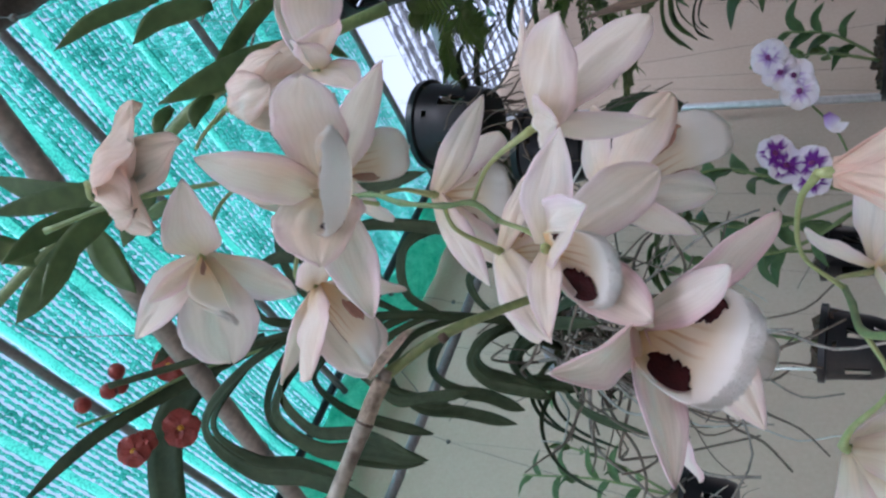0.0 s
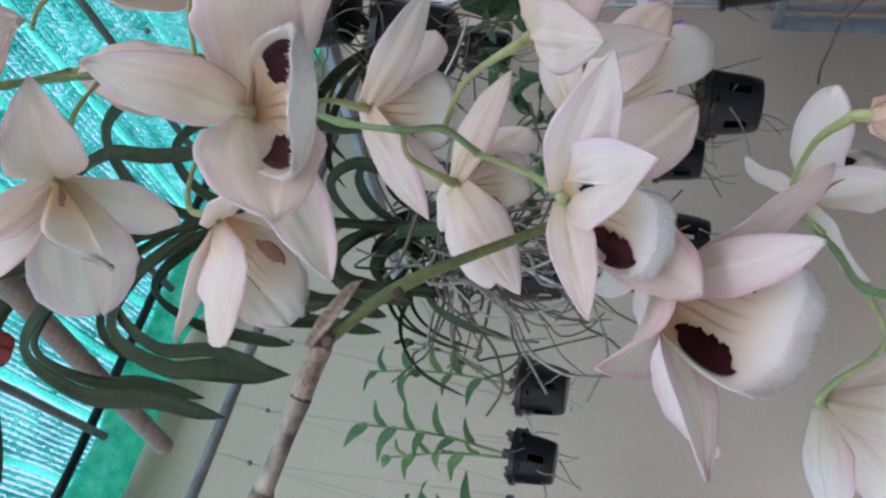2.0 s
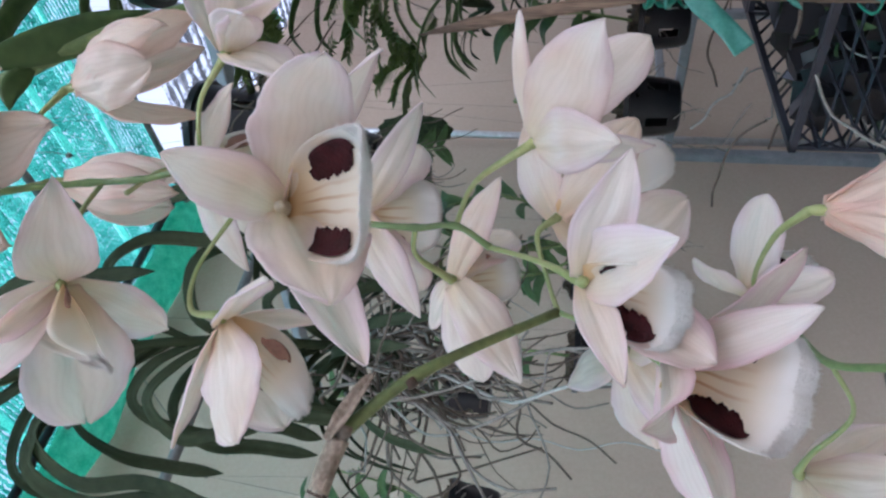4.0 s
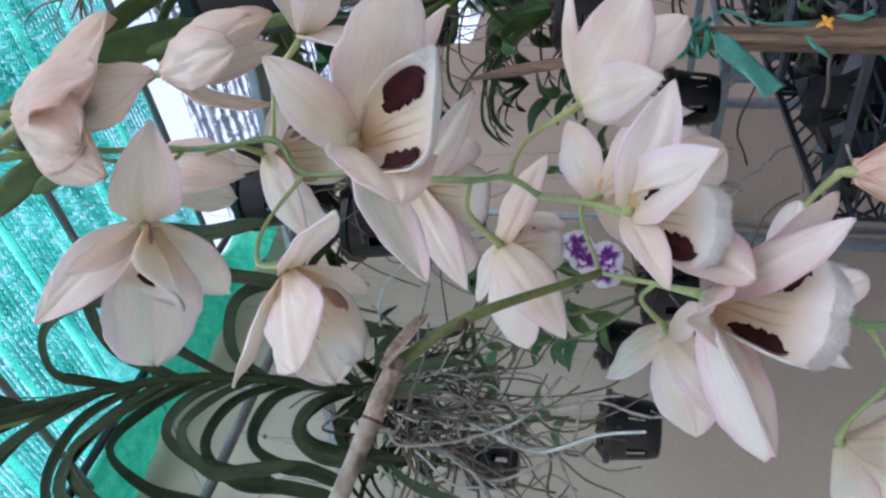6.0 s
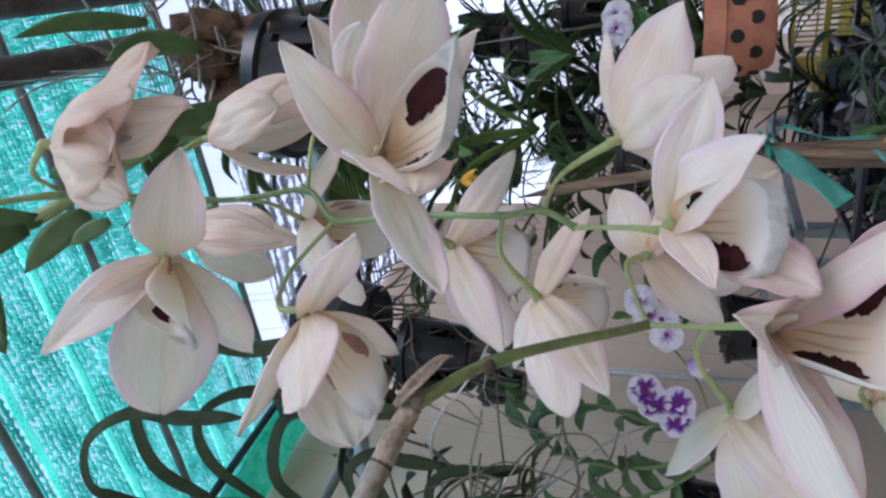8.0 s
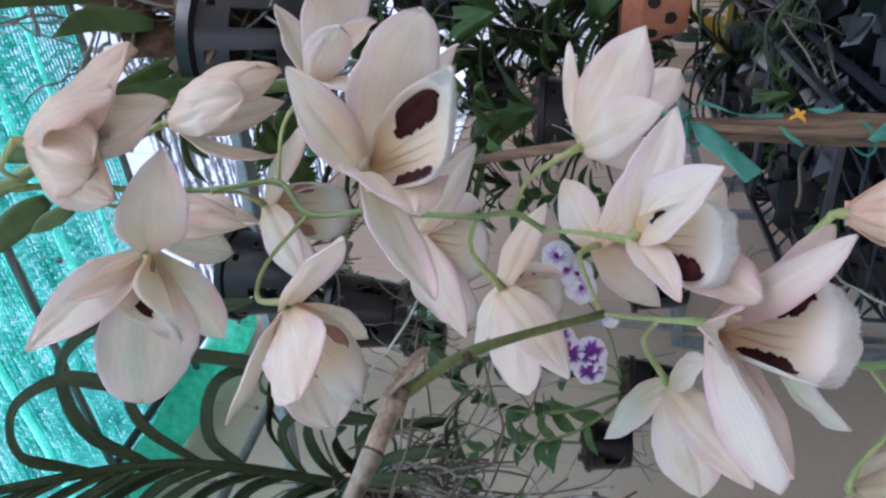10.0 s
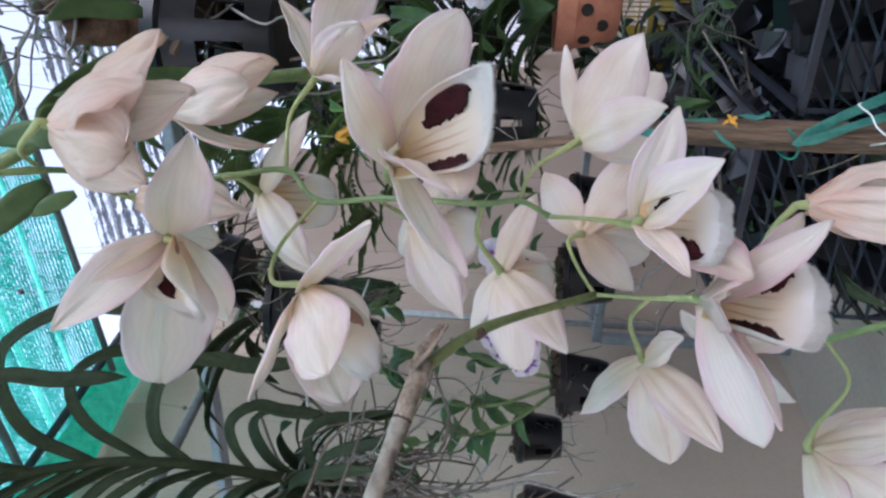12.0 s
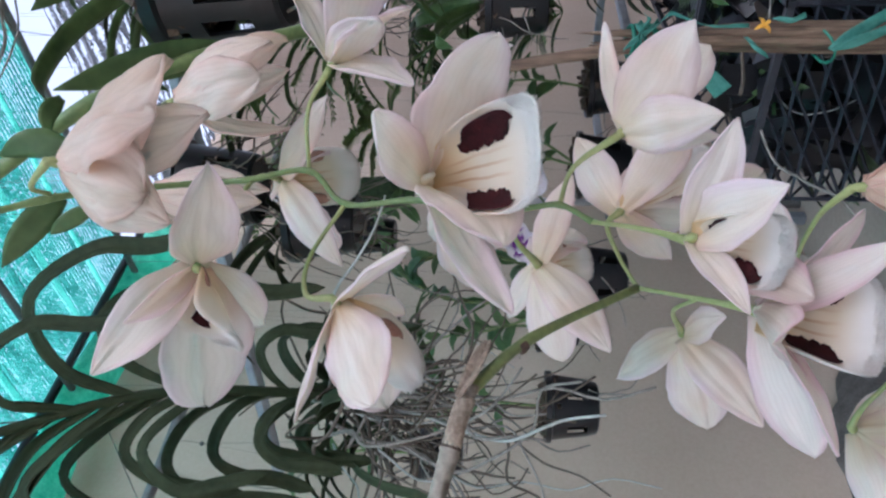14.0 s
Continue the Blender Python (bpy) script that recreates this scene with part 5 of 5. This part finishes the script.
for base, top, nl, sz, sd, mm in (
    ((-0.45, 1.40, 1.25), (-0.46, 1.36, 1.56), 9, 0.075, 81, M_LEAF),
    ((-0.46, 1.41, 1.25), (-0.40, 1.42, 1.50), 6, 0.06, 82, M_LEAF),
    ((-0.575, 1.35, 1.24), (-0.55, 1.30, 1.55), 8, 0.075, 83, M_LEAF),
    ((-0.58, 1.35, 1.24), (-0.62, 1.32, 1.50), 8, 0.075, 84, M_LEAFLIGHT),
    ((-0.69, 1.29, 1.24), (-0.68, 1.25, 1.45), 8, 0.095, 85, M_LEAF),
    ((-0.235, 1.44, 1.28), (-0.26, 1.40, 1.52), 7, 0.09, 86, M_LEAF),
    ((0.025, 1.47, 1.05), (-0.03, 1.44, 1.30), 8, 0.08, 87, M_LEAF),
    ((-0.13, 1.34, 1.04), (-0.15, 1.31, 1.25), 6, 0.06, 88, M_LEAF),
    ((0.365, 1.47, 0.97), (0.36, 1.42, 1.16), 9, 0.07, 89, M_LEAFLIGHT),
    ((0.37, 1.47, 0.97), (0.42, 1.43, 1.12), 7, 0.07, 90, M_LEAF),
    ((0.535, 1.46, 0.945), (0.515, 1.42, 1.195), 9, 0.10, 91, M_LEAF),
    ((0.20, 1.415, 1.42), (0.23, 1.38, 1.62), 12, 0.05, 92, M_LEAF),
    ((0.20, 1.415, 1.41), (0.16, 1.36, 1.34), 12, 0.05, 93, M_LEAF),
    ((0.20, 1.415, 1.41), (0.25, 1.36, 1.30), 10, 0.05, 94, M_LEAF),
):
    pl_ = thing("potted_orchid", base, "leafy green orchid canes growing in a hanging pot", "orchid plant", "potted orchids")
    b0, t0 = V(base), V(top)
    leafy_cane(pl_, [b0, b0.lerp(t0, 0.5) + V(0.015, -0.01, 0), t0], 0.0032, nl, sz, sd, mm)


def strap_clump(c, n, length, width, seed, label, material=None, up=0.8):
    c = V(c)
    rnd = random.Random(seed)
    ob = thing("strap_leaved_orchid", c, label, "orchid plant", "strap-leaved orchids")
    for k in range(n):
        a = rnd.uniform(0, 6.28)
        d = V(math.cos(a), math.sin(a), up * rnd.uniform(0.5, 1.6)).normalized()
        e = V(math.cos(a), math.sin(a), -0.3).normalized()
        L = length * rnd.uniform(0.6, 1.2)
        bm = bmesh.new()
        leaf(bm, [c, c + d * L * 0.5, c + d * L * 0.7 + e * L * 0.25, c + d * L * 0.72 + e * L * 0.45 + V(0, 0, -L * 0.1)], width * rnd.uniform(0.7, 1.2), (0, 0, 1), 0.35, 4, 0.7, 4)
        adopt(part("leaf", bm, material or M_LEAF), ob)
    return ob


for c, n, L, w, sd, mm in (
    ((0.222, 0.440, 1.364), 6, 0.12, 0.014, 101, M_LEAF),
    ((0.56, 1.16, 1.44), 12, 0.26, 0.028, 102, M_LEAF),
    ((0.52, 1.06, 1.15), 12, 0.24, 0.026, 103, M_LEAF),
    ((0.692, 0.99, 1.02), 10, 0.20, 0.045, 104, M_LEAF),
    ((0.15, 1.01, 1.43), 8, 0.18, 0.02, 105, M_LEAFDARK),
    ((-0.09, 0.98, 1.33), 8, 0.12, 0.018, 106, M_LEAFDARK),
    ((-0.14, 1.04, 1.27), 8, 0.11, 0.018, 107, M_LEAFDARK),
    ((-0.08, 1.12, 1.20), 9, 0.14, 0.020, 108, M_LEAF),
):
    strap_clump(c, n, L, w, sd, "strap-leaved green orchid growing in a hanging pot", mm)


# where M_LEAFDARK is given, shade among the plants is put into leaf colour
for c, n, L, w, sd, mm in (
    ((0.50, 0.95, 1.26), 7, 0.20, 0.016, 161, M_LEAFLIGHT),
    ((0.46, 1.02, 1.20), 6, 0.18, 0.014, 162, M_LEAF),
    ((0.66, 0.98, 1.22), 14, 0.20, 0.020, 163, M_LEAF),
    ((0.66, 1.12, 1.13), 12, 0.18, 0.020, 164, M_LEAFDARK),
    ((0.60, 1.05, 1.60), 14, 0.24, 0.018, 165, M_LEAF),
    ((0.80, 1.20, 1.75), 14, 0.28, 0.020, 166, M_LEAFDARK),
    ((0.56, 0.80, 1.62), 10, 0.20, 0.018, 167, M_LEAF),
    ((0.58, 1.10, 0.74), 7, 0.12, 0.014, 168, M_LEAF),
    ((0.99, 1.27, 1.47), 16, 0.26, 0.016, 172, M_LEAFDARK),
    ((0.75, 1.24, 1.26), 16, 0.22, 0.016, 174, M_LEAFDARK),
    ((0.66, 1.30, 1.25), 14, 0.20, 0.014, 176, M_LEAF),
    ((0.95, 1.39, 1.54), 16, 0.24, 0.014, 177, M_LEAFDARK),
    ((0.89, 1.37, 1.22), 16, 0.22, 0.016, 178, M_LEAFDARK),
    ((0.66, 1.40, 1.10), 14, 0.20, 0.016, 179, M_LEAFDARK),
    ((0.71, 0.98, 1.09), 8, 0.15, 0.040, 180, M_LEAF),
    ((0.56, 1.45, 1.23), 14, 0.18, 0.013, 181, M_LEAFDARK),
    ((1.01, 1.57, 1.10), 22, 0.26, 0.020, 183, M_LEAFDARK),
    ((1.08, 1.54, 0.96), 22, 0.22, 0.020, 184, M_LEAFDARK),
    ((0.92, 1.48, 0.88), 16, 0.18, 0.018, 185, M_LEAFDARK),
    ((0.98, 1.34, 1.06), 22, 0.24, 0.020, 186, M_LEAFDARK),
    ((1.10, 1.62, 1.18), 22, 0.26, 0.018, 187, M_LEAFDARK),
    ((0.85, 1.31, 0.99), 16, 0.20, 0.018, 188, M_LEAFDARK),
):
    sc = strap_clump(c, n, L, w, sd, "narrow-leaved green orchid hanging on a wire among others", mm)
    bm = bmesh.new()
    tube(bm, [V(c) + V(0, 0, -0.01), V(c[0] + 0.01, c[1] + 0.02, 2.1)], 0.00015, 4)
    adopt(part("hanger", bm, M_WIRE), sc)


# ---- fern-like fine foliage ----
def fine_plant(c, n, length, seed, label, leaf_len=0.03, material=None):
    c = V(c)
    rnd = random.Random(seed)
    ob = thing("fine_leaved_plant", c, label, "plant", "fine-leaved plants")
    for k in range(n):
        a = rnd.uniform(0, 6.28)
        d = V(math.cos(a), math.sin(a), rnd.uniform(0.2, 1.5)).normalized()
        L = length * rnd.uniform(0.6, 1.2)
        line = spline([c, c + d * L * 0.5, c + d * L + V(0, 0, -0.25 * L)], 8)
        bm = bmesh.new()
        tube(bm, line, 0.0010, 4)
        for i in range(2, len(line) - 1):
            t = (line[i + 1] - line[i]).normalized()
            s = t.cross(V(0, 0, 1)).normalized()
            for sg in (1, -1):
                q = line[i] + (s * sg + t * 0.7).normalized() * leaf_len * rnd.uniform(0.7, 1.2)
                leaf(bm, [line[i], line[i].lerp(q, 0.5) + V(0, 0, 0.002), q], leaf_len * 0.3, (0, 0, 1), 0.15, 2, 0.3, 2, 0.0005)
        adopt(part("frond", bm, material or M_LEAF), ob)
    return ob


for c, n, L, sd in (((0.62, 1.30, 1.40), 16, 0.26, 111), ((0.75, 1.45, 1.20), 16, 0.28, 112), ((0.85, 1.35, 1.55), 14, 0.26, 113), ((0.33, 1.40, 1.55), 8, 0.18, 114), ((0.46, 1.05, 1.34), 14, 0.16, 115), ((0.40, 1.28, 1.33), 12, 0.16, 116), ((0.30, 0.80, 1.44), 8, 0.12, 117), ((0.70, 1.25, 1.70), 16, 0.26, 118), ((0.55, 1.15, 1.02), 14, 0.18, 119), ((0.95, 1.55, 1.45), 18, 0.34, 120)):
    fp = fine_plant(c, n, L, sd, "fine-leaved green plant hanging on a wire", material=M_LEAFLIGHT if sd < 118 else None)
    bm = bmesh.new()
    tube(bm, [V(c), V(c[0] + 0.02, c[1] + 0.02, 2.2)], 0.00018, 4)
    adopt(part("hanger", bm, M_WIRE), fp)


# ---- crates ----
def crate(c, size, turn, label, material, bars=0.026, thick=0.0055, base_z=0.0, slots=False):
    """An open lattice crate: frame rails, corner posts, slatted sides and bottom."""
    ob = thing("plastic_crate", (c[0], c[1], base_z), label, "crate", "plastic crates")
    m = Matrix.Rotation(radians(turn), 3, "Z")
    sx, sy, sz = size

    def put(name, boxes):
        bm = bmesh.new()
        for p, s in boxes:
            box(bm, V(c[0], c[1], base_z) + m @ V(p), s, m)
        adopt(part(name, bm, material, None, "", False), ob)

    def bars_panel(name, w, h, place):
        # one moulded lattice: level bars crossed by slanting ones
        bm = bmesh.new()
        grid = {}

        def vert(x, z):
            key = (round(x, 4), round(z, 4))
            if key not in grid:
                grid[key] = bm.verts.new(place(*key))
            return grid[key]

        rows_, step, lean = max(3, round(h / 0.040)), 0.046, 0.062
        dz = h / rows_
        for j in range(rows_):
            for i in range(-40, 41):
                q = []
                for a, b in ((0, 0), (1, 0), (1, 1), (0, 1)):
                    x = (i + a) * step - (j + b) * lean + 0.5 * rows_ * lean
                    p = vert(min(w / 2, max(-w / 2, x)), (j + b) * dz)
                    if p not in q:
                        q.append(p)
                if len(q) > 2 and abs(q[0].co.z - q[-1].co.z) + (q[0].co - q[1].co).length > 1e-4:
                    try:
                        f = bm.faces.new(q)
                    except ValueError:
                        continue
                    if f.calc_area() < 1e-6:
                        bm.faces.remove(f)
        bmesh.ops.delete(bm, geom=[v for v in bm.verts if not v.link_faces], context="VERTS")
        bmesh.ops.recalc_face_normals(bm, faces=bm.faces)
        bmesh.ops.wireframe(bm, faces=bm.faces[:], thickness=0.0085, use_replace=True, use_boundary=True)
        adopt(part(name, bm, material, None, "", False), ob)

    def lattice(name, w, h, n, m_, place):
        # one moulded panel: slanting bars over level ones, or upright slots for a slotted basket
        if not slots:
            bars_panel(name, w, h, place)
            return
        bm = bmesh.new()
        grid = {}

        def vert(i, j):
            if (i, j) not in grid:
                grid[i, j] = bm.verts.new(place(-w / 2 + w * i / n, h * j / m_))
            return grid[i, j]

        for i in range(n + 1):
            for j in range(m_ + 1):
                if i < n and j < m_:
                    bm.faces.new([vert(i, j), vert(i + 1, j), vert(i + 1, j + 1), vert(i, j + 1)])
        bmesh.ops.recalc_face_normals(bm, faces=bm.faces)
        bmesh.ops.wireframe(bm, faces=bm.faces[:], thickness=thick * 0.8, use_replace=True, use_boundary=True, use_even_offset=True)
        adopt(part(name, bm, material, None, "", False), ob)

    o3 = V(c[0], c[1], base_z)
    for sg in (1, -1):
        nx, ny, nz = (max(2, 2 * round(q / bars / 2)) for q in (sx, sy, sz))
        if slots:
            nz = 2
        lattice("side_panel", sx, sz, nx, nz, lambda x, z: o3 + m @ V(x, sg * sy / 2, z))
        lattice("end_panel", sy, sz, ny, nz, lambda x, z: o3 + m @ V(sg * sx / 2, x, z))
    lattice("bottom", sx, sy, nx, ny, lambda x, y: o3 + m @ V(x, y - sy / 2, thick))
    if not slots:
        # black blocks stand in for the pots and for the shade inside the crate
        bm = bmesh.new()
        rnd_ = random.Random(int(c[0] * 100 + base_z * 10))
        for _ in range(240):
            p = o3 + m @ V(rnd_.uniform(-0.42, 0.42) * sx, rnd_.uniform(-0.40, 0.40) * sy, rnd_.uniform(0.08, 0.93) * sz)
            box(bm, p, [rnd_.uniform(0.03, 0.08) for _ in range(3)], Euler([rnd_.uniform(0, 3) for _ in range(3)]).to_matrix())
        adopt(part("filling", bm, M_BLACK, None, "black blocks for the pots inside, added to darken the crate", False), ob)["kind"] = "stuff"
    rim = thick * 2
    put("rim", [((0, sg * sy / 2, sz), (sx + rim, rim, rim)) for sg in (1, -1)] + [((sg * sx / 2, 0, sz), (rim, sy + rim, rim)) for sg in (1, -1)])
    return ob


# the row along the wall, the row before it, and a low stack at its end
for c, size, turn, tiers in (
    ((0.515, 1.236), (0.46, 0.33, 0.355), 43, 2),
    ((0.866, 1.563), (0.46, 0.33, 0.355), 43, 2),
    ((1.190, 1.990), (0.64, 0.15, 0.355), 43, 2),
    ((1.393, 1.789), (0.62, 0.38, 0.285), 43, 2),
    ((0.756, 0.979), (0.46, 0.33, 0.330), 43, 2),
    ((1.106, 1.306), (0.46, 0.33, 0.330), 43, 2),
):
    for k in range(tiers):
        crate(c, size, turn, "black lattice plastic crate holding orchids, stacked", M_CRATE, base_z=k * (size[2] + 0.008))
crate((1.393, 1.789), (0.60, 0.36, 0.14), 43, "yellow slotted plastic basket with roots and moss", M_YELLOW, 0.017, 0.007, 0.59, True)

rnd = random.Random(130)
# most of these take the dark leaf colour in place of shade
for c, n, L, w, sd in (((0.52, 1.27, 0.60), 8, 0.14, 0.016, 131), ((0.80, 1.50, 0.60), 8, 0.15, 0.017, 132), ((1.00, 1.62, 0.72), 10, 0.20, 0.025, 133), ((1.12, 1.72, 0.74), 10, 0.22, 0.028, 134), ((0.44, 1.18, 0.62), 8, 0.13, 0.015, 135), ((0.62, 1.30, 0.62), 7, 0.12, 0.015, 136), ((0.76, 1.00, 0.58), 8, 0.15, 0.016, 137), ((0.95, 1.24, 0.62), 9, 0.16, 0.018, 138), ((0.62, 1.20, 0.45), 12, 0.26, 0.026, 139), ((0.50, 1.30, 0.40), 12, 0.28, 0.026, 140), ((0.62, 1.36, 0.66), 9, 0.13, 0.016, 143)):
    strap_clump(c, n, L, w, sd, "green orchid with strap leaves growing in a crate", M_LEAFDARK if sd % 3 else M_LEAF, 0.7)
for c, n, L, sd in (((0.70, 1.35, 0.62), 14, 0.2, 151), ((0.90, 1.35, 0.65), 14, 0.2, 152), ((0.45, 1.25, 0.45), 14, 0.2, 153), ((1.15, 1.45, 0.75), 12, 0.2, 154)):
    fine_plant(c, n, L, sd, "fine-leaved green plant among the crates", 0.024)
tang = thing("root_tangle", (0.75, 1.4, 0.6), "tangle of pale dry roots and stems over the crates", "roots", kind="stuff")
for mm, n in ((M_ROOT, 70), (M_ROOTPALE, 22), (M_ROOTDARK, 60)):
    bm = bmesh.new()
    for _ in range(n):
        s = V(rnd.uniform(0.3, 1.2), rnd.uniform(1.05, 1.7), rnd.uniform(0.35, 0.75))
        tube(bm, root_line(rnd, s, (rnd.gauss(0, 1), rnd.gauss(0, 1), rnd.gauss(0, 0.6)), rnd.uniform(0.08, 0.26), 0.25, 0.03), rnd.uniform(0.0012, 0.003), 5)
    adopt(part("root_tangle", bm, mm), tang)["kind"] = "stuff"

# ---- split bamboo stake with green ties ----
stake = thing("bamboo_stake", (0.225, 0.575, 0.0), "bundle of split brown bamboo laths tied with green plastic string", "stake")
rnd = random.Random(160)
for k in range(14):
    # two bundles of bark strips; one long lath leans out at the top
    low_half = k % 2
    dx, dy = rnd.uniform(-0.006, 0.006) + (-0.008 if low_half else 0.007), rnd.uniform(-0.008, 0.008)
    top = rnd.uniform(0.96, 1.06)
    bm = bmesh.new()
    n = 14
    pts = [V(0.231 + dx * (1.35 - 0.75 * i / n) + 0.0016 * math.sin(0.8 * i + 2.1 * k), 0.575 + dy + 0.0015 * math.sin(1.7 * i + k), top * i / n) for i in range(n + 1)]
    wide = rnd.uniform(0.007, 0.011)
    if k == 0:
        pts, wide = [(0.236, 0.577, 0.0), (0.234, 0.577, 0.70), (0.229, 0.576, 0.93), (0.220, 0.575, 1.02), (0.206, 0.575, 1.107), (0.190, 0.575, 1.19)], 0.012
    leaf(bm, pts, wide, (rnd.uniform(-0.6, 0.6), -1, 0), 0.25, 3, 0.93, 2, 0.0035)
    adopt(part("lath", bm, M_LATH), stake)
for k in range(7):
    bm = bmesh.new()
    z, rr = (0.986 + 0.0045 * k, 0.0135) if k < 6 else (0.850, 0.014)
    cx = 0.2285 if k < 6 else 0.224
    tilt = rnd.uniform(-0.009, 0.009)
    ring_ = [V(cx + (rr + 0.001 * math.sin(3 * a + k)) * math.cos(a), 0.575 + rr * math.sin(a), z + tilt * math.cos(a + k)) for a in (2 * math.pi * q / 16 for q in range(17))]
    tube(bm, ring_, 0.0013 + 0.0004 * (k % 3), 5)
    adopt(part("string", bm, M_TIE, None, "green plastic string"), stake)


def ribbon(name, pts, width, side, label):
    """A flat plastic tape along points with a square cut end."""
    line = spline(pts, 6)
    kk = len(line) - 1
    sd = V(side).normalized()

    def fn(u, v):
        x = u * kk
        i = min(int(x), kk - 1)
        return line[i].lerp(line[i + 1], x - i) + sd * width * 0.5 * v * min(1, 0.35 + u * 3) + V(0, 0.0012 * math.sin(9 * u + 2 * v), 0)

    bm = bmesh.new()
    sheet(bm, fn, kk, 6, 0.0003)
    adopt(part(name, bm, M_TAPE, None, label), stake)


ribbon("tape_end", [(0.224, 0.554, 0.984), (0.207, 0.548, 0.974), (0.186, 0.540, 0.957), (0.166, 0.533, 0.944)], 0.016, (0.6, 0, -0.8), "loose end of translucent green plastic tape")
for pts, w, sd in (
    ([(0.214, 0.560, 1.016), (0.222, 0.556, 1.006), (0.233, 0.557, 0.992), (0.241, 0.562, 0.986)], 0.0045, (0.6, -0.2, 0.7)),
    ([(0.206, 0.560, 0.996), (0.218, 0.555, 0.999), (0.232, 0.556, 1.004), (0.240, 0.561, 1.000)], 0.0040, (0.3, -0.2, 0.9)),
    ([(0.212, 0.558, 1.000), (0.224, 0.553, 1.004), (0.238, 0.554, 0.996), (0.246, 0.560, 0.998)], 0.0035, (0.4, -0.3, 0.8)),
    ([(0.238, 0.560, 0.986), (0.243, 0.554, 0.978), (0.238, 0.552, 0.966), (0.231, 0.553, 0.945), (0.232, 0.554, 0.915)], 0.0030, (0.9, -0.1, 0.3)),
    ([(0.240, 0.558, 0.895), (0.237, 0.555, 0.880), (0.242, 0.556, 0.868)], 0.0050, (0.9, 0.1, 0.3)),
    ([(0.224, 0.558, 0.917), (0.213, 0.553, 0.911), (0.203, 0.550, 0.905)], 0.0085, (0.2, -0.2, 0.9)),
    ([(0.212, 0.557, 0.851), (0.223, 0.550, 0.833), (0.240, 0.547, 0.804), (0.262, 0.545, 0.760)], 0.0095, (0.8, -0.3, 0.5)),
    ([(0.211, 0.557, 0.849), (0.216, 0.549, 0.830), (0.227, 0.546, 0.803), (0.240, 0.545, 0.765)], 0.0075, (0.8, -0.3, 0.4)),
):
    ribbon("tape_end", pts, w, sd, "torn strip of green plastic tape")
bm = bmesh.new()
for d in ((1, 0, 0.4), (-0.4, 0, 1), (-0.7, 0, -0.6), (0.6, 0, -0.8)):
    q = V(0.232, 0.556, 0.903)
    leaf(bm, [q, q + V(d).normalized() * 0.004 + V(0, -0.003, 0), q + V(d).normalized() * 0.008], 0.0035, (0, -1, 0), 0.2, 3, 0.4)
adopt(part("yellow_knot", bm, M_GOLD, None, "small yellow plastic knot"), stake)

# orange flower hanging among the leaves
org = thing("orange_flower", (0.320, 0.782, 1.309), "small hanging orange flower", "flower")
bm = bmesh.new()
for k in range(5):
    a = k * 1.2566
    q = V(0.32, 0.782, 1.315)
    d = V(math.cos(a) * 0.6, math.sin(a) * 0.3 - 0.3, -0.9).normalized()
    leaf(bm, [q, q + d * 0.013, q + d * 0.024], 0.008, (0, -1, 0.3), 0.2, 3, 0.4)
adopt(part("petals", bm, M_GOLD), org)
bm = bmesh.new()
tube(bm, spline([(0.32, 0.782, 1.315), (0.34, 0.82, 1.37), (0.42, 0.95, 1.40), (0.54, 1.13, 1.43)], 5), 0.0010, 5)
adopt(part("flower_stem", bm, M_STEM), org)

# white wire hook beside the stake
hook = thing("wire_hook", (0.183, 0.448, 0.84), "white coated wire hook tied to the stake", "hook")
bm = bmesh.new()
tube(bm, spline([(0.192, 0.452, 0.846), (0.186, 0.446, 0.850), (0.180, 0.448, 0.842), (0.172, 0.450, 0.838), (0.166, 0.452, 0.830), (0.170, 0.455, 0.820), (0.190, 0.500, 0.790), (0.222, 0.572, 0.780)], 6), 0.0008, 6)
adopt(part("wire", bm, M_GATE), hook)
